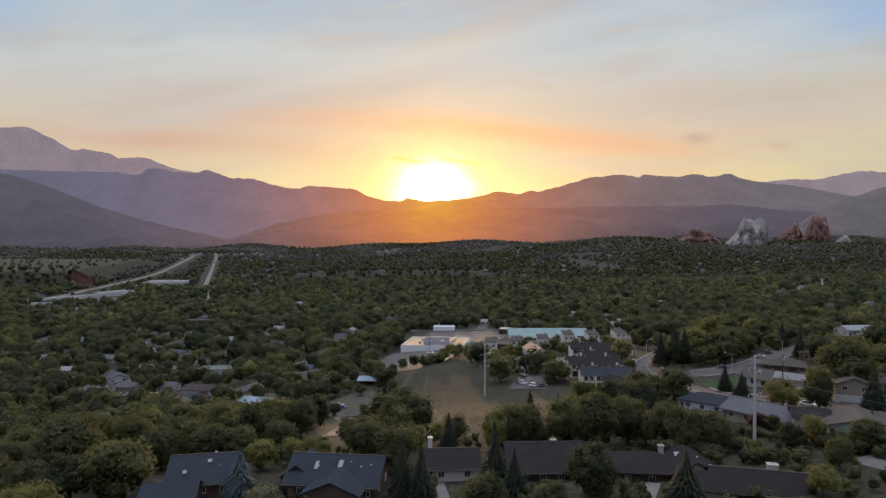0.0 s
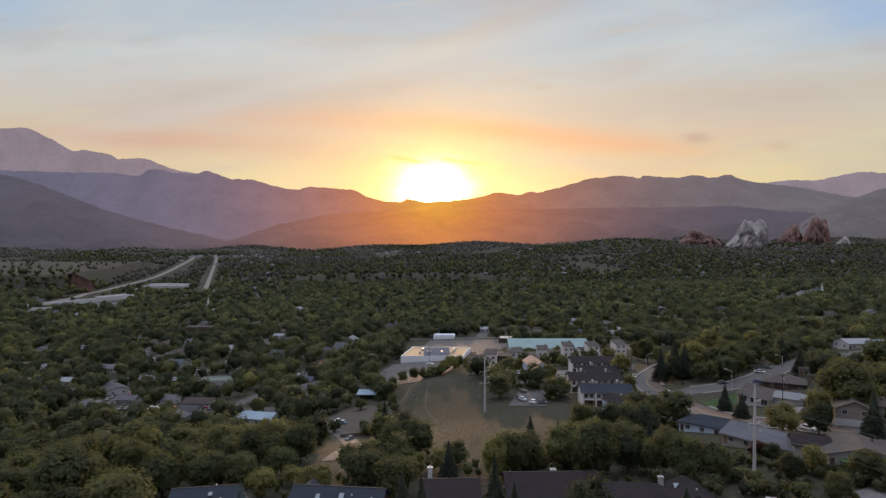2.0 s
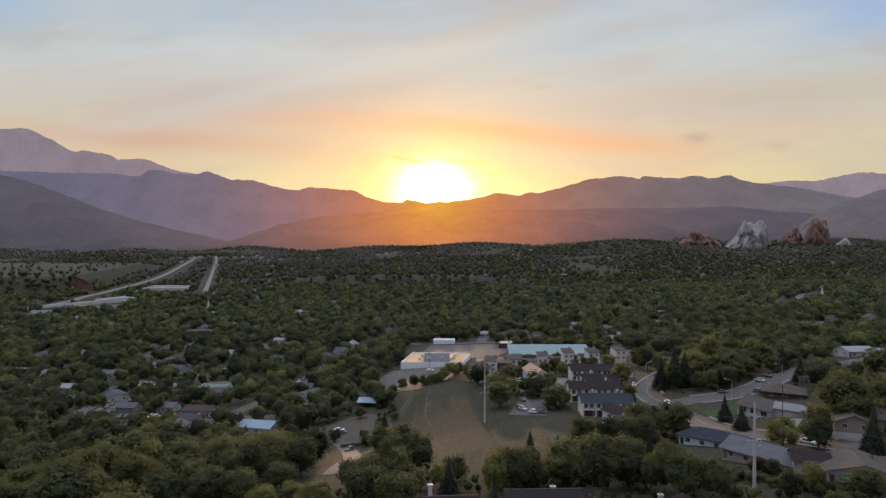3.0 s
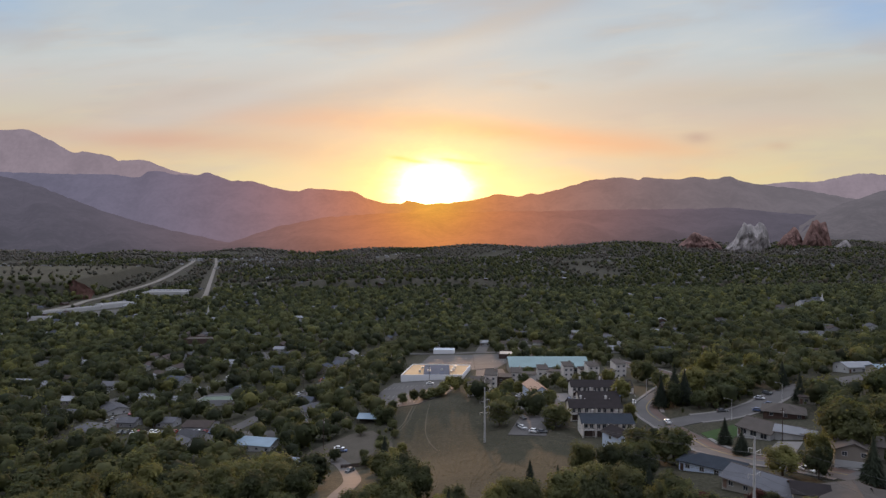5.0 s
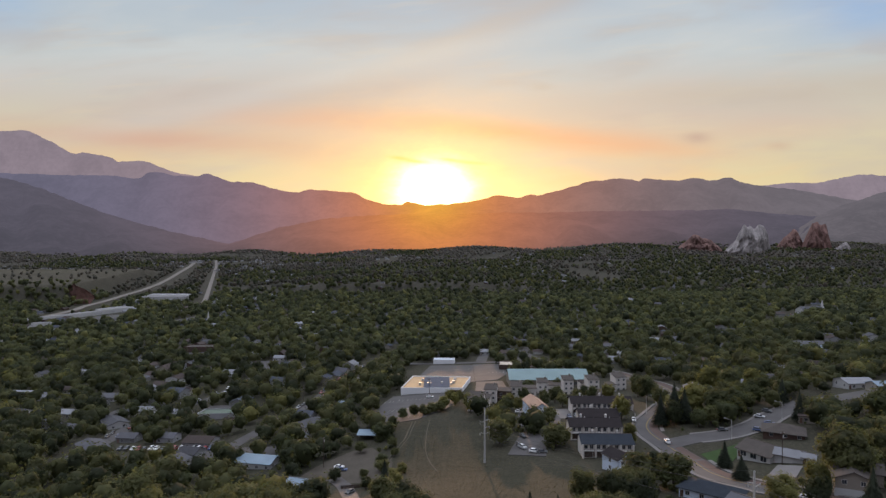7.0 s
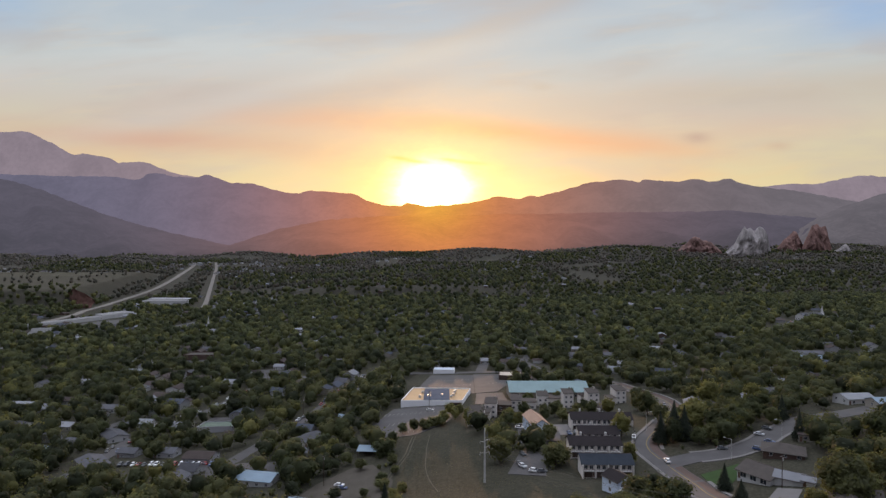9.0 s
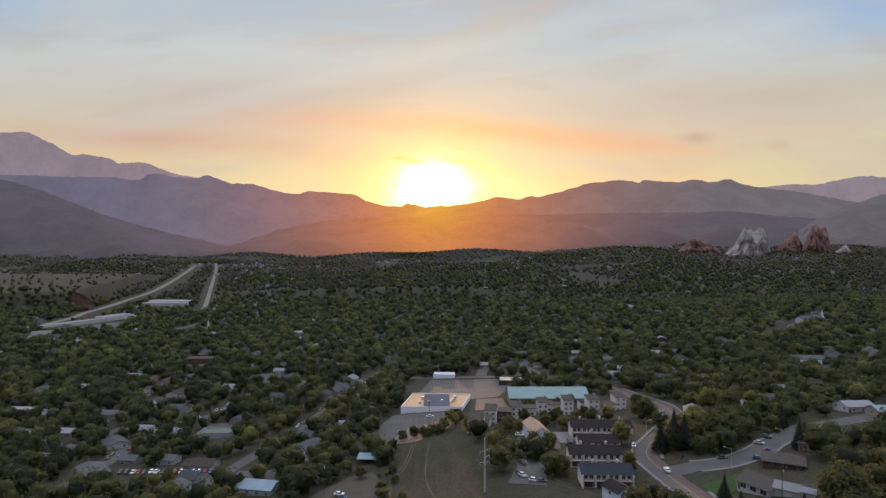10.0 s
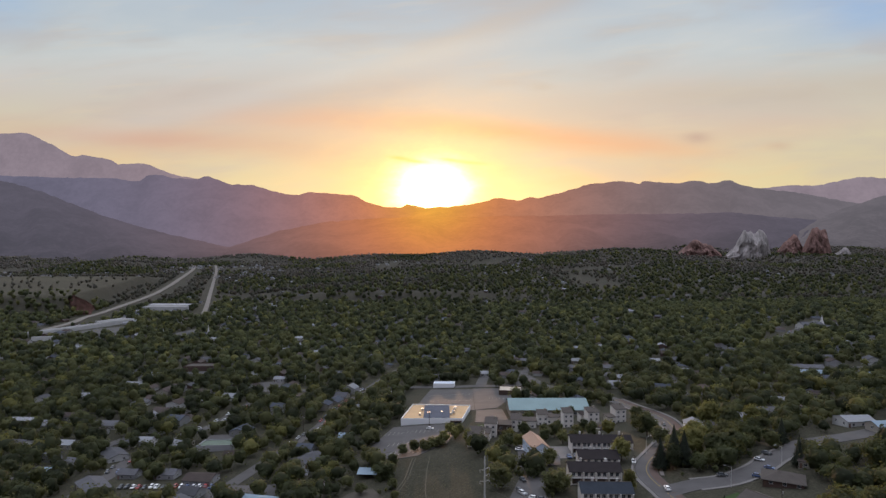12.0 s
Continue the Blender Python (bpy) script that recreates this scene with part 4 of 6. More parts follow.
town_row(66, 257, 20, 21.2, M_SLATE, 4)
town_row(67, 281, 22, 21.0, M_BROWN, 4)
town_row(73, 299, 18, 20.4, M_BROWN, 3)
town_row(80, 322, 30, 20.6, M_BROWN, 6)

# ---- apartment towers and the long teal-roofed hall ----
hall = house(69.5, 424, 51, 26, 5.0, 4.2, 0, M_TEAL, M_TAN, name="hall", label="long tan hall with a teal metal gable roof", category="building", z=12.2, wins=False, door=False, over=1.0)
for i in range(9):
    window(hall, -23 + 5.7 * i, -13, 2.6, 1.8, 1.4)
for i in range(25):
    o = part("roof_seam", box_bm(-0.04, 0.04, -7.2, 7.2, -0.02, 0.07), M_TEAL, hall)
    o.matrix_basis = pose(-24 + 2 * i, -6.75, 7.28, 17.9)


def tower(x, y, w, d, h, rot, z, shed=1.6):
    """A narrow apartment block with a single-pitch roof."""
    e = thing("apartment_tower", x, y, z, rot, "narrow cream stucco apartment tower with a sloping roof", "apartment building", "apartment towers")
    bm = bmesh.new()
    lo = [bm.verts.new(p) for p in ((-w / 2, -d / 2, -2.5), (w / 2, -d / 2, -2.5), (w / 2, d / 2, -2.5), (-w / 2, d / 2, -2.5))]
    hi = [bm.verts.new((v.co.x, v.co.y, h + (shed if v.co.y > 0 else 0))) for v in lo]
    for i in range(4):
        j = (i + 1) % 4
        bm.faces.new((lo[i], lo[j], hi[j], hi[i]))
    part("wall", bm, M_STUCCO, e)
    r = part("roof", box_bm(-w / 2 - 0.3, w / 2 + 0.3, -math.hypot(d, shed) / 2 - 0.3, math.hypot(d, shed) / 2 + 0.3, 0, 0.2), M_TANROOF, e)
    r.matrix_basis = pose(0, 0, h + shed / 2 + 0.03, math.degrees(math.atan2(shed, d)))
    for k in range(int(h // 2.8)):
        window(e, -w / 4, -d / 2, 1.5 + 2.8 * k)
        window(e, w / 4, -d / 2, 1.5 + 2.8 * k)
    chimney(e, w * 0.3, d * 0.3, h, h + shed + 1.0, 0.8, M_WALL[0])
    clear_disc(x, y, max(w, d) * 0.7)
    return e


tower(18.5, 350, 8.5, 7, 7.6, -14, 13.3, 2.2)
tower(28, 368, 7, 8, 9.0, -10, 12.6)
tower(44, 378, 6.5, 8, 8.5, -6, 12.4)
tower(61.5, 391, 6.5, 6, 7.0, 0, 13.2)
tower(75, 381, 6.0, 6, 9.2, 6, 14.8)
tower(90.5, 384, 7, 6.5, 8.4, 10, 15.2)
tower(108, 389, 7, 7, 8.6, 14, 15.4)
dome = thing("round_roofed_hall", 93, 368, gz(93, 368), 8, "low hall with a rounded pale shell roof", "building")
bm = bmesh.new()
bmesh.ops.create_uvsphere(bm, u_segments=20, v_segments=10, radius=1, matrix=Matrix.Diagonal((6, 5, 4.2, 1)))
part("roof", bm, M_TANROOF, dome)
part("wall", box_bm(-5, 5, -4, 4, -2, 1.6, bevel=0.2), M_WALL[0], dome)
clear_disc(93, 368, 7)


def apartment_wing(x, y, w, d, h, rot, roof_m, label, decks=0):
    """A lower wing between the towers: shed roof, windows, and open timber decks on its front."""
    e = thing("apartment_wing", x, y, gz(x, y), rot, label, "apartment building", "apartment wings")
    part("wall", box_bm(-w / 2, w / 2, -d / 2, d / 2, -2.5, h), M_DARKWOOD if decks else M_STUCCO, e)
    r = part("roof", box_bm(-w / 2 - 0.4, w / 2 + 0.4, -d / 2 - 0.5, d / 2 + 0.5, -0.1, 0.16, bevel=0.03), roof_m, e)
    r.matrix_basis = pose(0, 0, h + 0.35, 3.0)
    n = max(2, int(w / 3.2))
    for f in range(max(1, int(h // 2.7))):
        for i in range(n):
            window(e, -w / 2 + w * (i + 0.5) / n, -d / 2, 1.5 + 2.7 * f, 1.3, 1.3)
        if f < decks:
            deck = part("deck", box_bm(-w / 2, w / 2, -d / 2 - 1.6, -d / 2 - 0.02, 2.6 * f - 0.1, 2.6 * f + 0.08), M_TANWOOD, e, "open timber deck")
            part("rail", box_bm(-w / 2, w / 2, -d / 2 - 1.62, -d / 2 - 1.54, 2.6 * f + 1.0, 2.6 * f + 1.1), M_TANWOOD, deck)
            for i in range(n + 1):
                px_ = -w / 2 + w * i / n
                part("post", box_bm(px_ - 0.08, px_ + 0.08, -d / 2 - 1.66, -d / 2 - 1.5, 2.6 * f + 0.08, 2.6 * f + 2.5), M_TANWOOD, deck)
    clear_disc(x, y, max(w, d) * 0.5)
    return e


M_TANWOOD = plain("tan_timber", (0.17, 0.125, 0.095), 0.85, 0.2, 2.0)
apartment_wing(34.5, 373, 12, 8, 6.0, -9, M_TANROOF, "brown timber apartment wing with open decks", 2)
apartment_wing(23.5, 360, 7, 9, 5.0, -12, M_TANROOF, "cream stucco apartment wing with a flat tan roof")
apartment_wing(52, 384, 9, 7, 4.6, -4, M_TANROOF, "cream stucco apartment wing with a flat tan roof")
apartment_wing(70.5, 392, 14, 7, 4.4, 2, M_TANROOF, "cream stucco apartment wing with a flat tan roof")
apartment_wing(89, 392, 9, 7, 4.8, 7, M_BROWN, "cream stucco apartment wing with a dark roof")
apartment_wing(101.5, 384, 5, 6, 4.2, 12, M_TANROOF, "cream stucco apartment wing with a flat tan roof")
shop = flat_building("shop_building", [(43, 486), (60, 484), (62, 500), (45, 502)], 4.0, M_DARKWOOD, M_GRAVEL, "small flat-roofed shop with dark walls")
pale_shop = flat_building("shop_building", [(-8, 522), (9, 521), (10, 530), (-7, 531)], 3.6, M_WHITE, plain("pale_blue_roof", (0.5, 0.55, 0.62), 0.6, 0.08, 0.5), "low shop with a pale blue roof")
paved("yard_gable", [(50, 312), (64, 308), (66, 330), (54, 334)], M_CONCRETE, 0.12, "concrete yard beside the gabled hall")
paved("lawn_corner", [(99.8, 229), (103, 228), (119, 248), (119.5, 255), (101, 247)], M_LAWN, 0.12, "small mown green lawn at the street corner", "lawn")
paved("lawn_hall", [(20, 384), (44, 386), (45, 396), (22, 396)], M_LAWN, 0.12, "green lawn between the car park and apartments", "lawn")
paved("driveway", [(106, 199), (115, 205), (124, 217), (118, 222), (108, 210)], M_CONCRETE, 0.14, "pale concrete driveway beside the garage")

M_PAINT = plain("faded_road_paint", (0.30, 0.285, 0.26), 0.8, 0.25, 2.0)
M_YELLOW = plain("faded_yellow_paint", (0.20, 0.15, 0.075), 0.8, 0.25, 2.0)


def bay_lines(lot, x0, x1, y, length, step, slant=0.0):
    """Painted bay lines on a car park, each a thin strip that follows the ground."""
    owner = [o for o in scene.objects if o.name == lot][0]
    n = int((x1 - x0) / step)
    for i in range(n + 1):
        x = x0 + i * step
        pts = [(x + slant * q, y + q * length) for q in (0.0, 0.25, 0.5, 0.75, 1.0)]
        V = [(px_ + s_ * 0.09, py_, gz(px_, py_) + 0.245) for px_, py_ in pts for s_ in (-1, 1)]
        mesh_object("bay_line", V, [(2 * j, 2 * j + 1, 2 * j + 3, 2 * j + 2) for j in range(4)], M_PAINT, owner)


bay_lines("parking_front", -36, 4, 384, 5.2, 2.7, 1.2)
bay_lines("parking_front", -32, -6, 362, 5.2, 2.7, 1.2)
bay_lines("parking_front", -30, -12, 346, 5.2, 2.7, 1.2)
bay_lines("parking_back", -16, 20, 446, 5.2, 2.7, 1.2)
bay_lines("parking_back", -10, 20, 466, 5.2, 2.7, 1.2)
bay_lines("parking_back", -10, 20, 488, 5.2, 2.7, 1.2)
bay_lines("parking_side", 34, 46, 470, 5.0, 2.7, 1.0)


def side_line(pts, off):
    c = catmull(pts, len(pts) * 6)
    d_ = np.gradient(c, axis=0)
    d_ /= np.linalg.norm(d_, axis=1)[:, None] + 1e-9
    return [(p[0] - q[1] * off, p[1] + q[0] * off) for p, q in zip(c, d_)]


MAIN = [(113.7, 177), (105.3, 192), (98.5, 203), (94, 220), (94.5, 238), (93, 262), (91.5, 280), (95, 293), (105.4, 309), (120, 334), (131, 358), (136, 384), (135, 405), (130, 426), (124, 456)]
ribbon("pavement_edge", side_line(MAIN, 5.9), 1.6, M_CONCRETE, 0.30, "pale concrete pavement along the road", category="pavement")
ribbon("pavement_edge", side_line(MAIN[:5], -5.9), 1.6, M_CONCRETE, 0.30, "pale concrete pavement along the road", category="pavement")
ribbon("pavement_edge", side_line(MAIN[6:], -5.9), 1.6, M_CONCRETE, 0.30, "pale concrete pavement along the road", category="pavement")
ribbon("road_shoulder", side_line(MAIN, -2.9), 3.4, plain("red_brown_asphalt", (0.095, 0.068, 0.060), 0.8, 0.2, 0.6), 0.172, "reddish-brown outer lane of older asphalt", category="road")
ribbon("road_line", side_line(MAIN, 0.0), 0.45, M_YELLOW, 0.175, "faded yellow centre line", category="road marking")
SIDE = [(107, 267), (122, 268.5), (138, 277), (151, 288), (164, 297)]
ribbon("pavement_edge", side_line(SIDE, 5.9), 1.5, M_CONCRETE, 0.32, "pale concrete pavement along the side street", category="pavement")
ribbon("pavement_edge", side_line(SIDE, -5.9), 1.5, M_CONCRETE, 0.32, "pale concrete pavement along the side street", category="pavement")
ribbon("road_lane", [(-46, 266), (-40, 254), (-36, 240), (-33, 226), (-30, 205), (-32, 180)], 6.0, M_ASPHALT, 0.13, "narrow lane with a parked car")

M_TRACK = plain("worn_track", (0.085, 0.076, 0.060), 0.95, 0.25, 1.0)
TRACK = [(-15.5, 338), (-17, 322), (-18, 310), (-21, 297), (-24, 283), (-26, 270)]
ribbon("wheel_track", side_line(TRACK, 0.8), 0.5, M_TRACK, 0.05, "bare wheel track worn into the field", category="track")
ribbon("wheel_track", side_line(TRACK, -0.8), 0.5, M_TRACK, 0.05, "bare wheel track worn into the field", category="track")
ribbon("foot_path", [(-7, 338), (-8, 320), (-8.2, 306), (-8, 288), (-6, 272), (-2, 255)], 0.45, M_TRACK, 0.05, "narrow foot path across the field", category="path")

# roof of the white building: raised middle, units, ducts
hx, hy = -4.0, 419.0
part("roof_centre", box_bm(-8.5, 8.5, -15.6, 15.8, 4.0, 4.62, bevel=0.05), plain("grey_roof_felt", (0.085, 0.095, 0.12), 0.95, 0.2, 0.5, spec=0.03), white_hall, "grey felt middle roof, slightly raised")
for ux, uy, uw, uh in ((-9.5, 3, 1.8, 1.5), (-5, -6, 2.2, 1.2), (-11, -9, 1.6, 1.6), (3.5, -3, 1.6, 1.0), (12, 4, 1.8, 1.7), (12.5, 7.5, 1.5, 1.5), (11, -4, 2.0, 1.8), (9.5, -8, 1.5, 1.3)):
    bmu = box_bm(ux - uw / 2, ux + uw / 2, uy - uw / 2, uy + uw / 2, 4.55, 4.55 + uh, bevel=0.08)
    cyl_bm(uw * 0.3, uw * 0.3, 4.55 + uh, 4.65 + uh, 12, bmu, at=(ux, uy))
    part("roof_unit", bmu, M_METAL, white_hall, "galvanised air-handling unit")
part("canopy", box_bm(8.5, 16, -18.9, -17.35, 3.0, 3.4), M_DARKWOOD, white_hall, "dark entrance canopy")
part("entrance", box_bm(9, 15.5, -17.36, -17.1, 0, 2.8), M_GLASS, white_hall, "dark glazed shop entrance")

# ---- houses of the valley that show between the trees ----
SEEN = [(-217, 345, 11, 0, 4), (-199, 381, 18, -40, 0), (-177, 319, 20, -42, 0), (-194, 410, 12, 0, 2), (-241, 403, 12, 0, 2), (-304, 460, 20, 0, 2), (-280, 473, 13, 0, 1), (-304, 537, 15, 0, 2),
        (-238, 449, 16, 0, 0), (-149, 341, 11, 0, 0), (-170, 342, 10, 0, 0), (-127, 331, 15, 0, 1), (-188, 463, 8, 0, 1), (-152, 589, 10, 0, 2), (-60, 387, 7, 0, 4)]
SEEN2 = [(-76, 354, 15, 60, 0), (-73, 329, 5, 0, 2), (-87, 295, 19, -6, 4), (-57, 254, 11, -15, 4), (-100, 605, 13, 0, 0), (-46, 509, 8, 0, 0), (-125, 373, 8, 0, 1), (174, 369, 10, -20, 2), (163, 472, 7, 0, 1),
         (152, 583, 16, 0, 0), (215, 330, 15, 10, 2), (218, 312, 12, 10, 4), (125, 592, 20, 0, 0), (234, 454, 16, 0, 0), (348, 576, 18, 0, 0), (330, 481, 11, 0, 4), (304, 529, 26, 0, 0)]
SEEN3 = [(-282, 580, 17, 0, 2), (193, 378, 11, 10, 0), (293, 502, 20, 0, 4), (271, 578, 10, 0, 0), (278, 623, 10, 0, 0), (341, 701, 11, 0, 2), (246, 416, 9, 0, 1), (147, 531, 9, 0, 2),
         (-144, 735, 11, 0, 2), (-194, 854, 12, 0, 2), (38, 575, 8, 0, 2), (-8, 658, 9, 0, 2), (202, 604, 9, 0, 2), (133, 632, 9, 0, 2), (84, 647, 9, 0, 0), (-235, 430, 11, 0, 1)]
for x, y, w, rot, rf in SEEN + SEEN2 + SEEN3:
    clear_front(x, y, w * 0.30 + 1.5, 11 + y * 0.01)
    house(x, y, w, min(12, w * 0.8), 2.9, 1.7, rot - 6, M_BLUEROOF if rf == 4 else rf, (int(abs(x)) + rf) % 3, name="house",
          label="cottage with a blue-grey metal roof among trees" if rf == 4 else "", over=0.5)

# further houses along the grid of streets, which runs a little aslant
GRID = Matrix.Rotation(radians(-12), 2)


def street_point(u, v):
    q = GRID @ Vector((u, v))
    return -82 + q.x, 440 + q.y


def is_slope(x, y):
    return (x > -70 and y < 450 and not (x > 130 and y > 330)) or y < 285


hr = np.random.default_rng(31)
for k in (-4, 4, 8):
    line = [street_point(k * 31.0, v) for v in range(-150, 781, 30)]
    line = [p for p in line if abs(p[0]) < 0.78 * p[1] + 30 and not is_slope(*p) and 300 < p[1] < 640]
    if len(line) > 4:
        ribbon("road_grid", line, 6.5, M_ASPHALT, 0.17, "narrow tree-lined residential street", clear=-1.0)
count = 0
FAR_LOTS = []
for k in range(-16, 22):
    for s_ in (-1, 1):
        v = -170.0
        while v < 1250:
            v += hr.uniform(15, 21)
            x, y = street_point(k * 62.0 + s_ * hr.uniform(12, 15), v)
            if abs(x) > 0.74 * y + 10 or is_slope(x, y) or is_free(x, y) or y > 1320:
                continue
            if math.hypot(x, y - 470) < 62 or hr.random() > (0.24 if y < 430 else 0.40):
                continue
            if y < 560 and count < 240:
                w, d = hr.uniform(8, 12.5), hr.uniform(9, 13)
                house(x, y, w, d, hr.choice([2.7, 2.8, 4.6]), hr.uniform(1.4, 2.6), -12 + hr.choice([0, 90]), int(hr.choice([0, 1, 2, 0, 3, 1, 3, 0])), int(hr.choice([0, 2, 2, 1])),
                      along="y" if hr.random() < 0.5 else "x", wins=y < 400, door=y < 400, group="houses along the valley streets", over=0.5)
                if hr.random() < 0.06:
                    clear_front(x, y, 5.0, 15)
                count += 1
            elif not (x < -590 and y > 1100):
                FAR_LOTS.append((x, y))
                if hr.random() < 0.36:
                    clear_front(x, y, 5.0, 14 + y * 0.01)


def far_houses(places):
    """Small houses of the middle and far valley in one mesh: walls, gable roofs, gable ends."""
    V, Fc, MI = [], [], []
    rg = np.random.default_rng(8)
    for x, y in places:
        w, d, h, r = rg.uniform(3.5, 5.5), rg.uniform(4, 6), rg.uniform(2.4, 3.2), rg.uniform(1.2, 2.2)
        a = radians(-12) + (math.pi / 2 if rg.random() < 0.5 else 0)
        ca, sa, z, n = math.cos(a), math.sin(a), gz(x, y), len(V)
        pts = [(-w, -d, -1), (w, -d, -1), (w, d, -1), (-w, d, -1), (-w, -d, h), (w, -d, h), (w, d, h), (-w, d, h), (0, -d, h + r), (0, d, h + r),
               (-w - 0.5, -d - 0.5, h - 0.15), (w + 0.5, -d - 0.5, h - 0.15), (w + 0.5, d + 0.5, h - 0.15), (-w - 0.5, d + 0.5, h - 0.15), (0, -d - 0.5, h + r + 0.2), (0, d + 0.5, h + r + 0.2)]
        V += [(x + ca * p - sa * q, y + sa * p + ca * q, z + t) for p, q, t in pts]
        wm, rm = int(rg.choice([0, 2, 2, 3, 1] if y < 1700 else [1, 1, 0, 1, 2])), 4 + int(rg.choice([0, 1, 2, 0, 3, 1, 3]))
        for f, m in (((0, 1, 5, 8, 4), wm), ((2, 3, 7, 9, 6), wm), ((1, 2, 6, 5), wm), ((3, 0, 4, 7), wm), ((11, 12, 15, 14), rm), ((13, 10, 14, 15), rm)):
            Fc.append(tuple(n + i for i in f))
            MI.append(m)
    return tagged(mesh_object("far_houses", V, Fc, M_WALL + M_ROOF, mat_index=MI), "small houses with pale and grey roofs among trees", "houses", kind="stuff")


for i in range(760):
    y = hr.uniform(1320, 2500) if i < 460 else hr.uniform(1850, 2600)
    x = hr.uniform(-0.72, 0.72) * y if i < 460 else hr.uniform(-0.72, -0.25) * y
    if noise.fractal((x * 0.004, y * 0.004, 5.0), 0.8, 2.0, 3) > -0.1 and not (x < -600 and y < 1750):
        FAR_LOTS.append((x, y))
        clear_front(x, y, 6.0, 34)
far_houses(FAR_LOTS)

shed = thing("open_shed", -38, 319, gz(-38, 319), -4, "open-sided shed with a blue-grey metal roof", "shed")
r = part("roof", box_bm(-5.2, 5.2, -3.4, 3.4, 0, 0.15, bevel=0.03), M_BLUEROOF, shed)
r.matrix_basis = pose(0, 0, 3.0, 10)
for sx in (-4.8, 0, 4.8):
    for sy in (-3, 3):
        part("post", box_bm(sx - 0.1, sx + 0.1, sy - 0.1, sy + 0.1, -0.5, 3.0 + sy * 0.17), M_DARKWOOD, shed)
part("back_wall", box_bm(-4.8, 4.8, 2.9, 3.0, -0.4, 3.2), M_DARKWOOD, shed)
clear_disc(-38, 319, 6)
flat_building("school_building", [(-266, 646), (-236, 648), (-235, 664), (-265, 664)], 5.5, M_WALL[3], M_TANROOF, "long low brown brick school building")
flat_building("workshop", [(-152, 388), (-130, 390), (-129, 402), (-151, 400)], 3.8, M_WALL[2], plain("green_felt", (0.12, 0.15, 0.12), 0.8, 0.2, 0.6), "flat-roofed workshop with a dull green roof")

# ---- far buildings on the valley's west side ----
M_WHITEROOF = plain("white_metal_roof", (0.34, 0.34, 0.36), 0.5, 0.08, 0.05)
flat_building("warehouse", [(-582, 1240), (-497, 1236), (-496, 1262), (-580, 1266)], 7.0, M_WALL[2], M_WHITEROOF, "long warehouse with a flat white roof", base=-5)
flat_building("store_building", [(-590, 890), (-530, 1020), (-546, 1028), (-602, 898)], 5.0, M_WALL[1], M_STRIPROOF, "long retail strip with a pale flat roof", base=-9)
flat_building("store_building", [(-541, 1003), (-514, 1052), (-540, 1066), (-560, 1018)], 6.5, M_WALL[1], M_STRIPROOF, "retail hall with a pale flat roof", base=-9)
flat_building("store_building", [(-571, 1198), (-487, 1204), (-490, 1242), (-575, 1236)], 8.5, M_WALL[1], M_STRIPROOF, "broad retail hall with a pale roof and white front", base=-7)
flat_building("store_building", [(-560, 858), (-536, 866), (-538, 874), (-562, 866)], 4.5, M_WALL[1], M_STRIPROOF, "small shop with a white front beside the car park", base=-9)


def church(x, y, z, spire, rot, hall_w, hall_d, label):
    e = house(x, y, hall_w, hall_d, 5.0, 4.0, rot, M_GREYROOF, 1, name="church", label=label, category="church", z=z, over=0.6)
    bm = box_bm(-2, 2, -2, 2, -2, 8, bevel=0.1)
    o = part("belfry", bm, M_TRIM, e)
    bm = cyl_bm(1.9, 0.05, 0, spire - 8, 8)
    s = part("spire", bm, M_TRIM, e, "slender white spire")
    o.matrix_basis = Matrix.Translation((hall_w * 0.5 + 2.5, 0, 0))
    s.matrix_basis = Matrix.Translation((hall_w * 0.5 + 2.5, 0, 8))
    return e


church(-352, 906, -12.5, 20, 0, 26, 14, "church with a grey roof and slender white spire")
church(468, 806, 15, 18, 10, 30, 15, "white church with a steep roof and spire")

# houses and gardens between the side street and the hillside
house(140.5, 260, 15, 12, 2.6, 2.4, -28, M_TANROOF, 3, name="house", label="brown brick house with a hipped grey-tan shingle roof behind dark trees", hip=True, over=0.8)
house(160, 276, 9, 9, 3.0, 1.8, -20, 1, 0, name="house", label="small cream house with a brown shingle roof under trees", over=0.5)
clear_front(196, 300, 9, 14)
for cx_, cy_ in ((212, 326), (225, 330)):
    clear_front(cx_, cy_, 7, 12)

paved("driveway", [(37, 122), (40.5, 121), (45.0, 130), (42.5, 131.5)], M_CONCRETE, 0.12, "pale concrete driveway beside a brown house")
paved("garden_path", [(-1.7, 137.2), (0.1, 137.2), (1.6, 127), (-1.0, 127)], M_CONCRETE, 0.12, "concrete garden path in front of a house")
paved("gravel_yard", [(84, 131), (94, 135), (99, 129), (88, 123)], plain("pale_gravel", (0.13, 0.12, 0.12), 0.95, 0.3, 1.5), 0.12, "pale gravel yard beside a hedge")


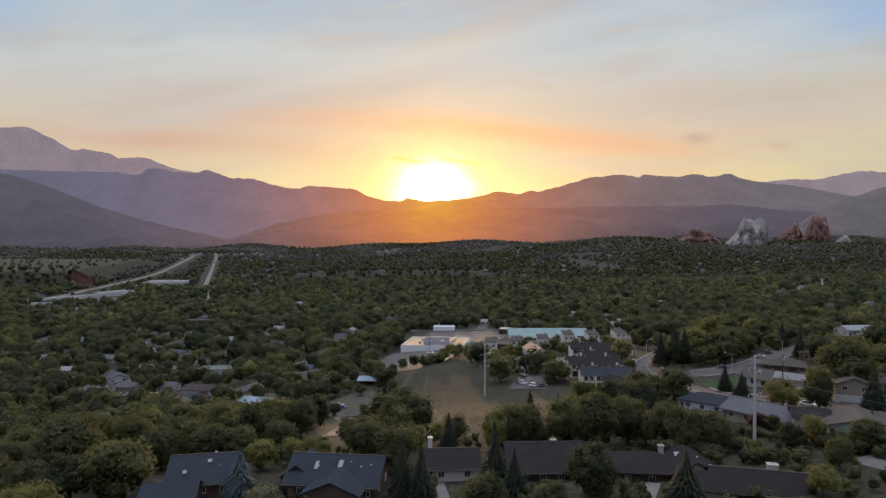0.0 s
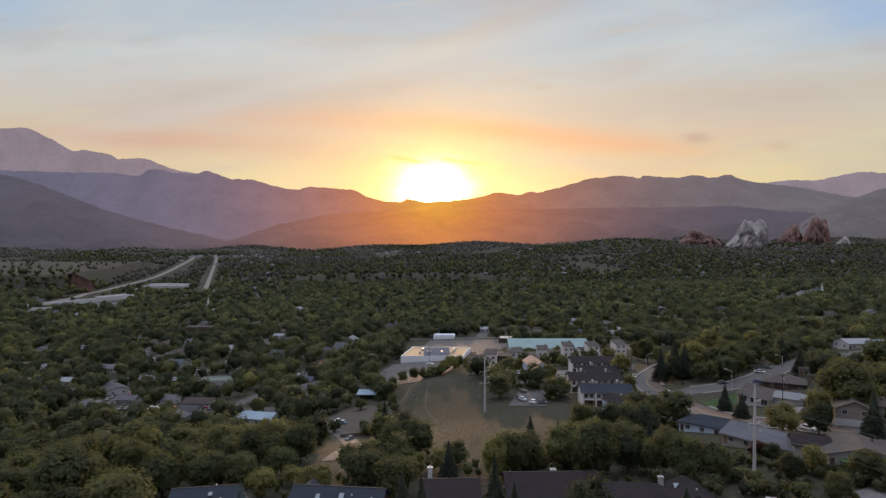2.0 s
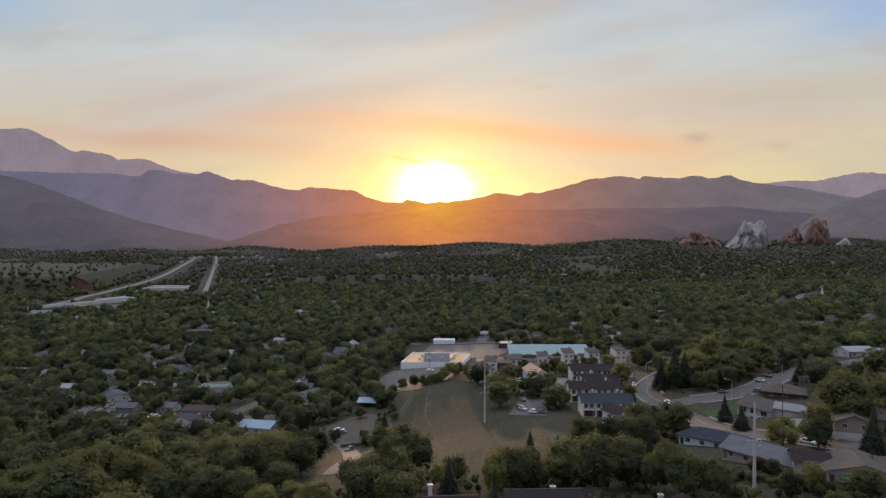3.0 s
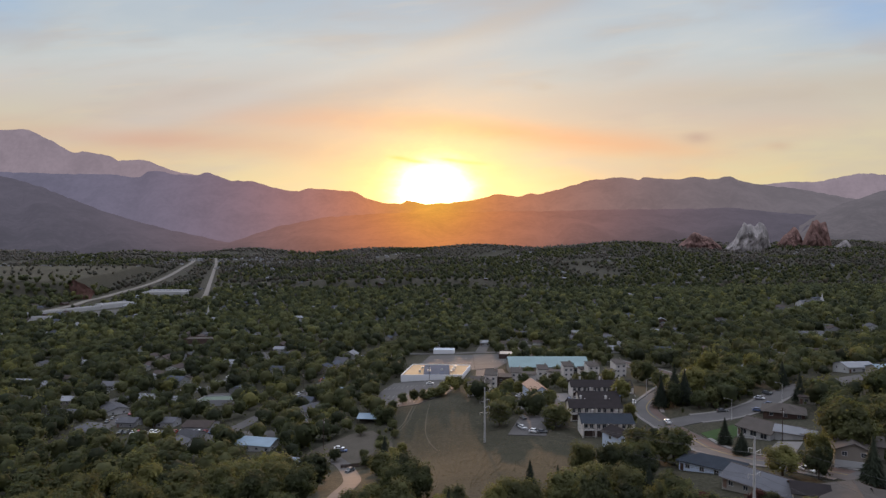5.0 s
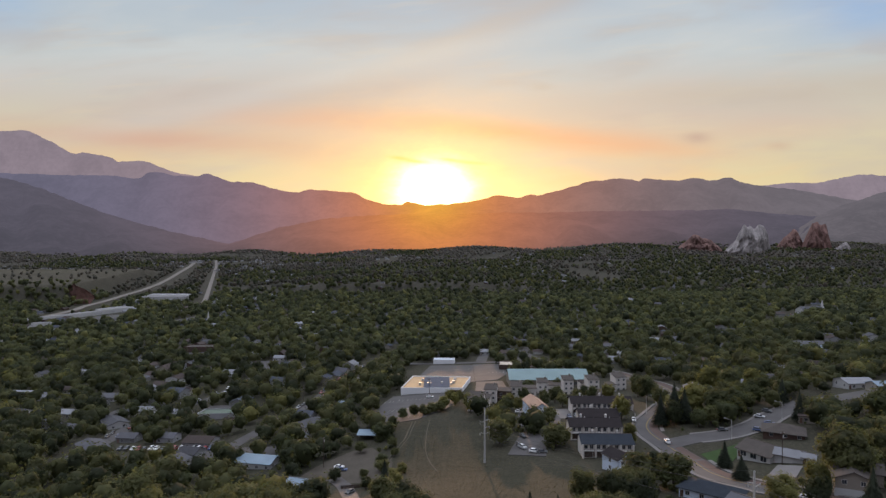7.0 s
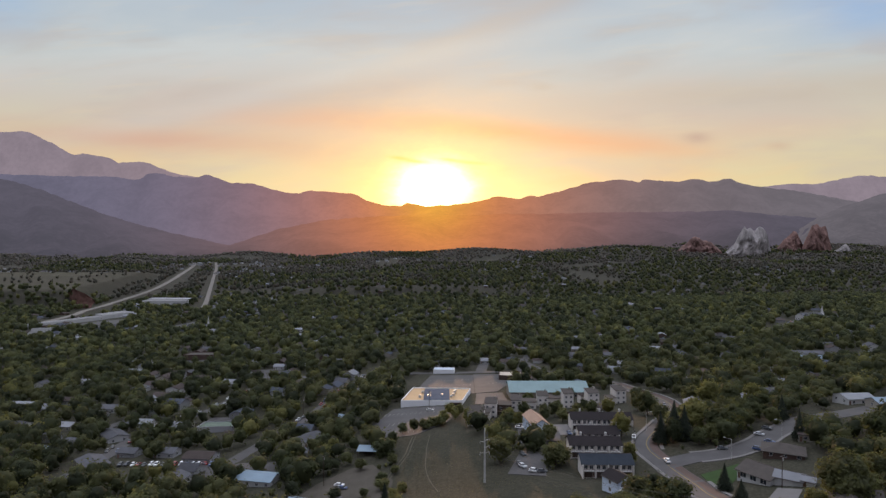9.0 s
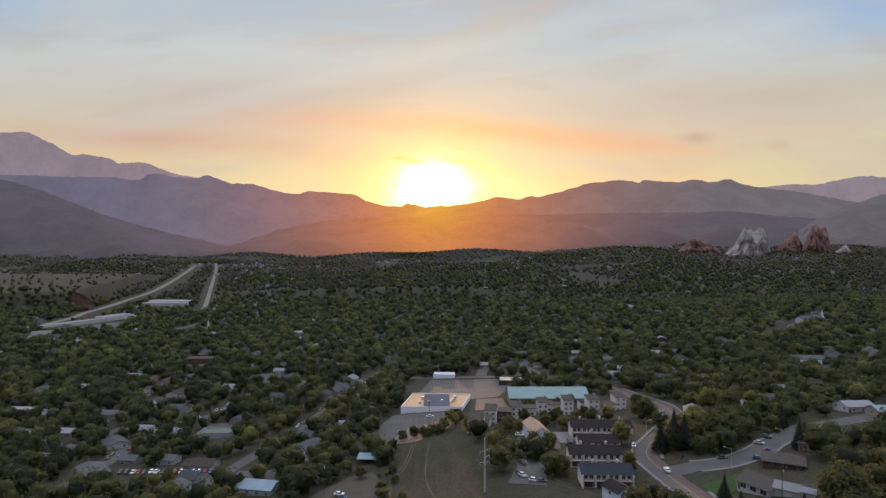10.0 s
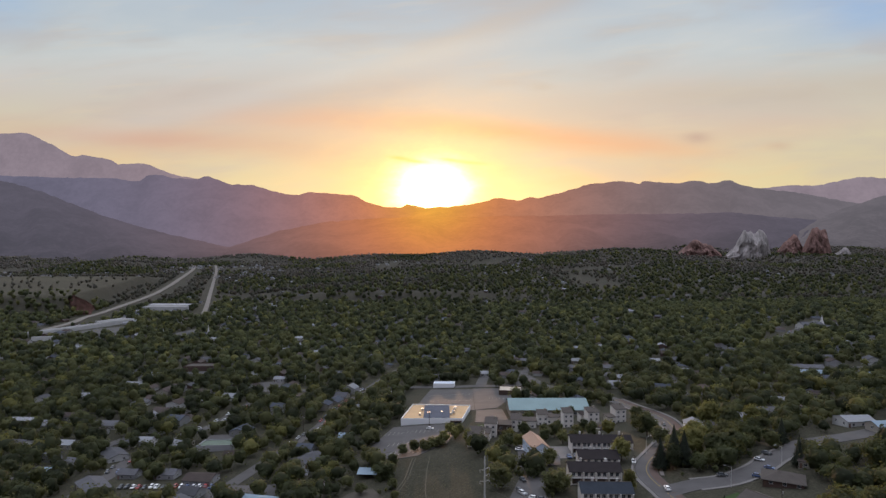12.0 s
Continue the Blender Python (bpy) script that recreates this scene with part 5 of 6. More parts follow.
def fence(p0, p1, height, label):
    """A board fence on posts between two points; each board stands on the ground."""
    n = max(2, int(math.dist(p0, p1) / 0.32))
    e = thing("fence", p0[0], p0[1], gz(*p0), 0, label, "fence", "garden fences")
    ang = math.degrees(math.atan2(p1[1] - p0[1], p1[0] - p0[0]))
    board, post = bpy.data.meshes.new("board"), bpy.data.meshes.new("post")
    for me, (w, t, h) in ((board, (0.28, 0.03, height)), (post, (0.12, 0.12, height + 0.12))):
        bm = box_bm(-w / 2, w / 2, -t / 2, t / 2, -0.35, h)
        bm.to_mesh(me)
        bm.free()
        me.materials.append(M_DARKWOOD)
    for i in range(n + 1):
        s = i / n
        x, y = p0[0] + (p1[0] - p0[0]) * s, p0[1] + (p1[1] - p0[1]) * s
        o = new("board", board)
        o.parent = e
        o.matrix_basis = pose(x - p0[0], y - p0[1], gz(x, y) - gz(*p0), 0, 0, ang)
        if i % 8 == 0:
            q = new("post", post)
            q.parent = e
            q.matrix_basis = pose(x - p0[0], y - p0[1] - 0.1, gz(x, y) - gz(*p0), 0, 0, ang)
    clear_line([p0, p1], 1.0)


fence((17, 170.5), (34, 172.5), 1.8, "dark weathered board fence behind the houses")
fence((34.3, 172.5), (47, 170), 1.8, "dark weathered board fence beside the field")
fence((86, 142), (103, 121), 1.7, "dark board fence along the gardens of the slope")
fence((-40.5, 250), (-27, 247.5), 1.5, "low dark fence beside the dirt yard")


# ---- trees ----
def icosa():
    p = (1 + 5 ** 0.5) / 2
    v = np.array([(-1, p, 0), (1, p, 0), (-1, -p, 0), (1, -p, 0), (0, -1, p), (0, 1, p), (0, -1, -p), (0, 1, -p), (p, 0, -1), (p, 0, 1), (-p, 0, -1), (-p, 0, 1)], float)
    v /= np.linalg.norm(v[0])
    f = np.array([(0, 11, 5), (0, 5, 1), (0, 1, 7), (0, 7, 10), (0, 10, 11), (1, 5, 9), (5, 11, 4), (11, 10, 2), (10, 7, 6), (7, 1, 8),
                  (3, 9, 4), (3, 4, 2), (3, 2, 6), (3, 6, 8), (3, 8, 9), (4, 9, 5), (2, 4, 11), (6, 2, 10), (8, 6, 7), (9, 8, 1)])
    return v, f


ICO_V, ICO_F = icosa()


def crown_parts(rng, blobs, leaves, size, tall=1.0, flat=0.8, loose=0.3, core=0.80, solid=0.84):
    """A crown of unit radius about its middle: knobbly cores with leaf clumps standing off them. Returns verts, triangles, quads."""
    verts, tris, quads = [], [], []
    centres = []
    for b in range(blobs):
        if b == 0:
            c, r = np.zeros(3), core
        else:
            a = rng.uniform(0, 2 * math.pi) if blobs < 4 else 2 * math.pi * (b + rng.uniform(-0.3, 0.3)) / (blobs - 1)
            el = rng.uniform(-0.95, 1.1)
            c = np.array([math.cos(a) * math.cos(el), math.sin(a) * math.cos(el), math.sin(el) * tall]) * rng.uniform(0.44, 0.60) * (1.6 - 0.75 * core)
            r = rng.uniform(0.24, 0.42)
        centres.append((c, r))
        n = sum(len(v) for v in verts)
        jit = rng.uniform(0.78, 1.12, (12, 1))
        verts.append(ICO_V * jit * r * solid * np.array([1, 1, flat * tall]) + c)
        tris.append(ICO_F + n)
    n = sum(len(v) for v in verts)
    w = np.array([r * r for _, r in centres])
    pick = rng.choice(len(centres), leaves, p=w / w.sum())
    d = rng.normal(size=(leaves, 3))
    d[:, 2] = d[:, 2] * 0.9 + 0.25
    d /= np.linalg.norm(d, axis=1)[:, None]
    cc = np.array([centres[i][0] for i in pick])
    rr = np.array([centres[i][1] for i in pick])[:, None]
    pos = cc + d * rr * rng.uniform(0.78, 1.24, (leaves, 1)) * np.array([1, 1, flat * tall])
    out = pos / (np.linalg.norm(pos, axis=1)[:, None] + 1e-6)
    nrm = d * 0.45 + out * 0.55 + rng.normal(size=(leaves, 3)) * loose + np.array([0, 0, 0.38])
    nrm /= np.linalg.norm(nrm, axis=1)[:, None]
    t1 = np.cross(nrm, rng.normal(size=(leaves, 3)))
    t1 /= np.linalg.norm(t1, axis=1)[:, None]
    t2 = np.cross(nrm, t1)
    s = size * rng.uniform(0.6, 1.3, (leaves, 1))
    q = np.stack([pos - t1 * s, pos - t2 * s * 0.8, pos + t1 * s, pos + t2 * s * 0.8], 1) + rng.normal(size=(leaves, 4, 3)) * size * 0.18
    verts.append(q.reshape(-1, 3))
    quads = np.arange(leaves * 4).reshape(-1, 4) + n
    return np.concatenate(verts), np.concatenate(tris), quads


def tri_quad_mesh(name, verts, tris, quads, mats, tri_mat=None, quad_mat=None):
    """A mesh straight from arrays of triangles and quads."""
    me = bpy.data.meshes.new(name)
    nt, nq = len(tris), len(quads)
    me.vertices.add(len(verts))
    me.vertices.foreach_set("co", np.asarray(verts, dtype=np.float32).ravel())
    me.loops.add(nt * 3 + nq * 4)
    me.loops.foreach_set("vertex_index", np.concatenate([np.asarray(tris).ravel(), np.asarray(quads).ravel()]).astype(np.int32))
    me.polygons.add(nt + nq)
    start = np.concatenate([np.arange(nt) * 3, nt * 3 + np.arange(nq) * 4]).astype(np.int32)
    me.polygons.foreach_set("loop_start", start)
    for m in mats:
        me.materials.append(m)
    if tri_mat is not None:
        me.polygons.foreach_set("material_index", np.concatenate([tri_mat, quad_mat]).astype(np.int32))
    me.polygons.foreach_set("use_smooth", np.arange(nt + nq) < nt)
    me.update(calc_edges=True)
    return me


def trunk_mesh(rng, height, crown, radius):
    bm = bmesh.new()
    cyl_bm(radius, radius * 0.6, -0.5, height * 0.55, 7, bm)
    for b in range(5):
        a, el = rng.uniform(0, 6.28), rng.uniform(0.6, 1.15)
        L = crown * rng.uniform(0.6, 0.95)
        m = Matrix.Translation((0, 0, height * rng.uniform(0.3, 0.5))) @ Matrix.Rotation(a, 4, "Z") @ Matrix.Rotation(math.pi / 2 - el, 4, "Y")
        cyl_bm(radius * 0.45, radius * 0.12, 0, L, 5, bm, m=m)
    me = bpy.data.meshes.new("trunk")
    bm.to_mesh(me)
    bm.free()
    me.materials.append(M_BARK)
    return me


TREE_LABEL = ["leafy olive-green broadleaf tree on the valley floor", "full-crowned green broadleaf tree", "yellow-green cottonwood tree with loose crown", "dark green dense broadleaf tree", "low maroon-leaved ornamental tree", "silvery grey-green tree with a soft round crown"]


def conifer_mesh(rng, layers=26, needles=48):
    """A spruce of unit height: tiers of drooping branch clumps."""
    verts, quads, n = [], [], 0
    for L in range(layers):
        s = L / (layers - 1)
        z, r = 0.10 + 0.88 * s, 0.27 * (1 - s) ** 0.85 + 0.012
        k = max(5, int(needles * (1 - s * 0.75)))
        for j in range(k):
            a = 2 * math.pi * (j + rng.uniform(-0.4, 0.4)) / k + L
            rr = r * rng.uniform(0.65, 1.12)
            o = np.array([math.cos(a), math.sin(a), 0.0])
            t = np.array([-math.sin(a), math.cos(a), 0.0])
            w = 0.017 * (1.2 - s) * rng.uniform(0.7, 1.3)
            zz = z + rng.uniform(-0.02, 0.02)
            verts += [o * rr * 0.15 + [0, 0, zz + 0.03], o * rr * 0.7 - t * w + [0, 0, zz], o * rr + [0, 0, zz - 0.035 - 0.02 * rng.uniform()], o * rr * 0.7 + t * w + [0, 0, zz]]
            quads.append((n, n + 1, n + 2, n + 3))
            n += 4
    cv = [(0, 0, 0.97)] + [(0.17 * math.cos(a), 0.17 * math.sin(a), 0.1) for a in np.linspace(0, 2 * math.pi, 9)[:-1]]
    tris = [(n, n + 1 + i, n + 1 + (i + 1) % 8) for i in range(8)]
    return np.array(list(map(tuple, verts)) + cv), np.array(tris), np.array(quads)


def tree_kinds():
    """Meshes shared by the trees that stand near: crowns of unit radius with their trunks, and spruces."""
    rng = np.random.default_rng(5)
    crowns = []
    for mi in range(6):
        row = []
        for k in range(8):
            # four dense crowns for the trees close by, four lighter ones for those farther off
            leaves, size = (2400, 0.052) if k < 4 else (1000, 0.074)
            v, t, q = crown_parts(rng, int(rng.integers(18, 26)), leaves, size, tall=(1.1, 1.15, 1.4, 1.15, 1.0, 1.0)[mi], flat=0.9, loose=0.40, core=0.66, solid=0.70)
            row.append(tri_quad_mesh("crown", v, t, q, [M_LEAF[mi]]))
        crowns.append(row)
    trunks = [trunk_mesh(rng, 1.7, 0.8, 0.075) for _ in range(3)]
    firs = []
    for k in range(3):
        v, t, q = conifer_mesh(rng)
        firs.append(tri_quad_mesh("crown", v, t, q, [M_FIR if k else M_BLUE]))
    return crowns, trunks, firs


M_FIR = foliage("needles_dark", (0.014, 0.019, 0.014), (0.040, 0.048, 0.030), warm=0.12)
M_BLUE = foliage("needles_blue", (0.035, 0.050, 0.052), (0.090, 0.120, 0.122), warm=0.1)
CROWNS, TRUNKS, FIRS = tree_kinds()
NEAR_TREES = []


def tree(x, y, r, kind=0, variant=0, height=None, rot=0.0):
    """A broadleaf tree with crown radius r and full height."""
    height = height or r * 2.2
    up = max(0.48 * height, 0.8 * r)
    e = thing("tree", x, y, gz(x, y), rot, TREE_LABEL[kind], "tree", "trees of the valley")
    t = new("trunk", TRUNKS[variant % 3])
    t.parent, t.matrix_basis = e, Matrix.Diagonal((r * 0.9, r * 0.9, height * 0.45, 1))
    c = new("crown", CROWNS[kind][variant % 4 + (0 if y < 200 else 4)])
    c.parent, c.matrix_basis = e, Matrix.Translation((0, 0, height - up * 1.02)) @ Matrix.Diagonal((r, r, up / (1.0, 1.05, 1.25, 1.05, 1.0, 1.0)[kind], 1))
    NEAR_TREES.append((x, y, r))
    return e


def spruce(x, y, h, blue=False, wide=1.0, variant=1):
    e = thing("spruce_tree", x, y, gz(x, y), variant * 37, "blue-grey spruce tree beside a house" if blue else "tall dark green spruce tree", "tree", "spruces")
    t = new("trunk", TRUNKS[0])
    t.parent, t.matrix_basis = e, Matrix.Diagonal((h * 0.2, h * 0.2, h * 0.15, 1))
    c = new("crown", FIRS[0 if blue else 1 + variant % 2])
    c.parent, c.matrix_basis = e, Matrix.Diagonal((h * wide, h * wide, h, 1))
    NEAR_TREES.append((x, y, h * 0.22))
    return e


def scatter(y0, y1, cell, keep, seed, margin=25, spread=0.74):
    """Loose grid of tree places in the part of the land that is in view."""
    rng = np.random.default_rng(seed)
    jit = 0.42 if cell < 10 else 0.52 if cell < 14 else 0.8
    out = []
    for gy in np.arange(y0, y1, cell):
        half = gy * spread + margin
        for gx in np.arange(-half, half, cell):
            if rng.random() > keep:
                continue
            x, y = gx + rng.uniform(-jit, jit) * cell, gy + rng.uniform(-jit, jit) * cell
            if not is_free(x, y):
                out.append((x, y, rng.random(), rng.random(), rng.random()))
    return out


def forest(name, places, blobs, leaves, size, radius, label, variants=10, seed=11, mats=None):
    """Many distant trees as one mass."""
    rng = np.random.default_rng(seed)
    kinds = [crown_parts(rng, blobs, leaves, size, tall=rng.uniform(1.05, 1.4), flat=0.9) for _ in range(variants)]
    V, T, Q, TM, QM = [], [], [], [], []
    n = 0
    for x, y, a, b, c in places:
        v, t, q = kinds[int(a * variants) % variants]
        r = radius * (0.66 + 0.56 * b ** 1.2)
        ang = c * 6.28
        m = np.array([[math.cos(ang), -math.sin(ang), 0], [math.sin(ang), math.cos(ang), 0], [0, 0, 1]])
        V.append((v @ m.T) * r + [x, y, gz(x, y) + r * (0.82 + 0.2 * a)])
        T.append(t + n)
        Q.append(q + n)
        f = (a * 7.3 + c * 3.1) % 1.0
        mi = 0 if f < 0.36 else 1 if f < 0.70 else 2 if f < 0.75 else 3
        TM.append(np.full(len(t), mi))
        QM.append(np.full(len(q), mi))
        n += len(v)
    me = tri_quad_mesh(name, np.concatenate(V), np.concatenate(T), np.concatenate(Q), mats or M_LEAF[:4], np.concatenate(TM), np.concatenate(QM))
    return tagged(new(name, me), label, "trees", kind="stuff")


# trees that stand out one by one: x, y, crown radius, height, kind
NEAR_A = [(-43, 150, 4.2, 8, 2), (-30, 148, 5.1, 8.5, 2), (-19, 155, 6.4, 10.5, 1), (-11, 147, 6.3, 10.5, 0), (-0.6, 163, 3.6, 7.5, 2), (-7, 162, 3.3, 7, 2), (13, 157, 4.4, 12, 2), 
          (37, 154, 6.1, 15.7, 1), (29, 124, 5.3, 13, 3), (52, 154, 4.1, 11, 0), (65, 206, 6.4, 11.6, 0), (75, 205, 7.3, 13.5, 1), (57, 148, 5.4, 12, 1), (63, 145, 4.5, 10, 1)]
NEAR_B = [(7.4, 115.5, 5.8, 10.7, 1), (20, 116, 4.1, 8, 1), (-68, 133, 8.5, 14.5, 0), (-91, 151, 8.8, 18, 1), (-92, 138, 6.2, 9.5, 0), (-75, 182, 9, 14.5, 0), (-52, 177, 7.1, 14, 1), (-116, 243, 8.7, 15, 0), (-33.5, 119, 4.4, 7.5, 5),
          (-110, 190, 8, 14, 0), (-140, 215, 8, 14, 1), (-100, 215, 7, 13, 2), (-70, 215, 7.5, 13, 0), (-125, 170, 7, 13, 3), (-60, 160, 6, 11, 1)]
RIGHT = [(105, 176, 4.4, 11, 3), (-22, 286, 2.6, 4.5, 0), (-27, 277, 3.0, 5.5, 1), (-20, 251, 3.2, 6, 2), (-33, 263, 2.4, 4, 0), (-39, 297, 3.4, 6.5, 0), (-30, 245, 3.0, 5.5, 1), (-45, 262, 3.4, 6, 3), (-18, 238, 3.4, 7, 2), (-24, 228, 3.6, 7, 0),
         (124, 194, 10, 19, 0), (109.5, 184, 4.5, 12, 2), (97, 180, 5.9, 10, 2), (78.5, 157, 2.8, 6, 4), (81, 155, 3.1, 5.5, 3), (85, 144, 3.2, 7, 2), (92, 136, 4.3, 7.5, 0), (70, 116, 3.2, 6.5, 2), (78, 141, 3.1, 7, 3),
         (177, 255, 8, 18, 1), (80, 127, 3.4, 7, 0), (140, 190, 6, 11, 0), (60, 166, 5, 9, 1), (50, 171, 6, 10, 0), (66, 158, 3, 6, 4)]
MID_A = [(25, 279, 7.1, 13, 0), (51, 300, 3.5, 8, 0), (48, 269, 7.6, 11, 0), (35.5, 341, 4.6, 8, 1), (4, 376, 3.7, 8.5, 2), (-5, 356, 5.5, 6.5, 0), (-10, 351, 4.5, 6, 0), (14.4, 351, 4.3, 10, 2), (110, 340, 7, 15, 1),
         (85, 300, 5.4, 12, 2), (79, 266, 3.6, 9.5, 2), (119, 300, 8, 14.6, 2), (128, 294, 7.8, 13, 1), (136, 296, 7.6, 14, 1), (143, 365, 5.9, 13, 0), (149, 354, 7.9, 17, 2)]
MID_B = [(152, 335, 7.5, 16.4, 1), (104, 285, 4.2, 13, 3), (168, 343, 6.1, 14, 2), (-39, 337, 6.5, 10.6, 0), (-29, 314, 7.4, 9.8, 1), (51, 303, 4.1, 9.5, 0), (110, 318, 6, 11, 0), (160, 320, 7, 14, 1), (140, 312, 7, 14, 0), (127, 318, 7, 13, 2),
         (-24, 300, 3, 5, 0), (-17, 262, 3.0, 4.5, 2), (-26, 268, 4, 6, 0), (52, 392, 4, 8, 1), (71, 396, 3.5, 8, 0), (35, 352, 4, 7, 0), (118, 372, 5, 10, 3)]
COURT = [(-16, 349, 3.6, 7.5, 0), (0.5, 358, 3.8, 8.5, 2), (9.5, 369, 3.2, 9, 0), (-22, 345, 3.4, 7, 1), (20, 336, 3.8, 8, 0), (54.5, 399, 3.6, 8, 0), (40, 334, 3.8, 8.5, 2), (30, 331, 3.4, 7.5, 0), (62.5, 352, 4.6, 9.5, 1), (64, 337, 4.2, 9, 0), (46.5, 362, 4.2, 9, 1), (98, 428, 3.6, 8, 1), (82, 405, 3.0, 8, 3), (7, 364, 3.0, 8.5, 2), (56, 346, 3.8, 8, 1),
         (73, 345, 4.4, 9, 0), (83, 352, 4.2, 9, 1), (82, 368, 3.4, 7, 3), (37, 352, 3.6, 7.5, 2), (110, 356, 5.2, 11, 0), (119, 388, 5.0, 10, 1), (15, 343, 3.2, 8, 2), (-1, 353, 3.4, 6.5, 0), (58, 362, 3.2, 7, 0), (67, 367, 3.4, 7.5, 1)]
KERB = [(114, 281, 4.6, 9, 1), (121, 284, 5.0, 10, 0), (129, 287, 4.8, 9.5, 1), (137, 293, 5.2, 10, 2), (145, 301, 5.0, 10, 0), (153, 311, 5.4, 11, 1), (110, 302, 5.5, 10, 2), (118, 312, 6.0, 11, 1), (150, 318, 6, 12, 0), (133, 330, 6, 11, 0)]
SPRUCES = [(23.5, 170, 12.5, 1.15), (31, 170, 11, 1.1), (10.8, 132, 14.5, 0.95), (14.5, 128, 10, 1.1), (-8.3, 128, 13, 0.95), (-4.3, 126, 12, 1.05), (101, 226, 10, 1.2), (45.6, 118, 10.5, 1.6), (114, 167, 14, 1.0), (107, 292, 18, 1.15), (111, 290, 16, 1.2),
           (99, 209, 8.5, 1.5), (166, 309, 12.5, 1.1), (156, 276, 14, 0.95), (99, 287, 15, 1.1)]
for group in (NEAR_A, NEAR_B, RIGHT, MID_A, MID_B, COURT, KERB):
    for i, (x, y, r, h, k) in enumerate(group):
        tree(x, y, r, k, i, h, (i * 67) % 360)
for i, (x, y, h, w) in enumerate(SPRUCES):
    spruce(x, y, h, False, w, i)
spruce(-40.5, 126, 12, True, 1.45, 0)

# the open field, the yards and the houses stay free
clear_poly([(-22, 262), (-20, 300), (-12, 340), (12, 342), (22, 300), (28, 292), (44, 262), (56, 244), (62, 226), (52, 205), (30, 178), (4, 172), (-14, 196), (-24, 230)])
clear_poly([(52, 240), (100, 222), (112, 262), (96, 275), (104, 300), (120, 325), (136, 355), (142, 395), (136, 425), (112, 430), (95, 340), (60, 335), (48, 300)])
clear_poly([(100, 222), (148, 222), (158, 262), (150, 275), (112, 262)])
clear_poly([(-72, 234), (-14, 220), (-14, 262), (-72, 264)])
clear_disc(-10, 394, 15)
clear_poly([(-50, 262), (-24, 256), (-22, 225), (-20, 196), (-24, 168), (-38, 168), (-42, 215)])
clear_poly([(-46, 338), (30, 340), (34, 396), (-36, 402)])
clear_poly([(-30, 395), (32, 395), (30, 436), (24, 520), (-26, 520)])
clear_poly([(84, 204), (112, 198), (150, 222), (100, 236), (86, 232)])
clear_poly([(68, 150), (74, 200), (100, 202), (108, 165), (96, 148), (84, 138)])
clear_poly([(8, 338), (60, 332), (112, 362), (122, 405), (104, 450), (20, 450)])


clear_poly([(-165, 303), (-90, 303), (-90, 326), (-165, 328)])
near = [p for p in scatter(104, 300, 8.8, 0.86, 21) if not (p[1] < 152 and -66 < p[0] < 112) and not (p[1] < 200 and 62 < p[0] < 125)]
near = [p for p in near if not any(math.hypot(p[0] - t[0], p[1] - t[1]) < t[2] + 1.8 for t in NEAR_TREES)]
near.sort(key=lambda p: p[1])
cut = max(0, 290 - len(NEAR_TREES))
for x, y, a, b, c in near[:cut]:
    if c > 0.92:
        spruce(x, y, 8 + 6 * b, False, 1.15, int(a * 2))
    else:
        f = (a * 7.3 + c * 3.1) % 1.0
        r = (3.2 + 3.2 * b) * (0.75 if y < 150 and x > -60 else 1.0)
        tree(x, y, r, 0 if f < 0.42 else 1 if f < 0.70 else 2 if f < 0.82 else 3, int(a * 4), r * (1.7 + 0.5 * a), c * 360)
rest = [p for p in near[cut:]]
more = [p for p in scatter(300, 640, 9.6, 0.93, 22) if not any(abs(p[0] - t[0]) < t[2] + 2 and abs(p[1] - t[1]) < t[2] + 2 for t in NEAR_TREES)]
# undergrowth and hedges on the near slopes
brush = [p for p in scatter(104, 300, 4.6, 0.6, 41, margin=10) if not (p[0] > 150 and p[4] > 0.5)]
hr2 = np.random.default_rng(63)
for p0, p1, n_ in (((72, 158), (84, 144), 22), ((84, 144), (104, 120), 60), ((50, 164), (70, 158), 30), ((58, 140), (70, 150), 14), ((66, 136), (80, 130), 14), ((28, 128), (40, 124), 14)):
    for _ in range(n_):
        s_ = hr2.random()
        brush.append((p0[0] + (p1[0] - p0[0]) * s_ + hr2.normal() * 1.3, p0[1] + (p1[1] - p0[1]) * s_ + hr2.normal() * 1.3, *hr2.random(3)))
forest("undergrowth", brush, 3, 30, 0.18, 1.7, "low bushes and hedges between the gardens", variants=12, seed=3)
forest("valley_trees", rest + more, 5, 115, 0.10, 6.1, "mixed green broadleaf trees filling the valley streets")
forest("middle_trees", [p for p in scatter(640, 1300, 11.4, 0.93, 23) if not (p[0] < -668 - 0.22 * (p[1] - 1140) and p[1] > 1150 and p[1] > 1180 and p[3] > 0.1)], 3, 18, 0.19, 6.4, "mixed green trees of the middle valley", variants=16)
patchy = []
for p in scatter(1300, 2950, 15.5, 0.92, 24, spread=0.72):
    wood = noise.fractal((p[0] * 0.0035, p[1] * 0.0035, 2.0), 0.8, 2.0, 3)
    mesa = -1400 < p[0] < -668 - 0.22 * (p[1] - 1140) and p[1] < 1900
    if wood > (-0.45 if p[1] < 2000 else -0.35) - 0.2 * p[4] and not (mesa and p[3] > 0.13):
        patchy.append(p + (wood,))
patchy = [p[:5] + (-1.0,) if p[0] < -600 and p[1] < 2000 else p for p in patchy]
green = [p[:5] for p in patchy if p[5] * 0.9 + p[2] * 0.5 > -0.10 + (p[1] - 1300) * 0.00042]
grey = [p[:5] for p in patchy if p[5] * 0.9 + p[2] * 0.5 <= -0.10 + (p[1] - 1300) * 0.00042]
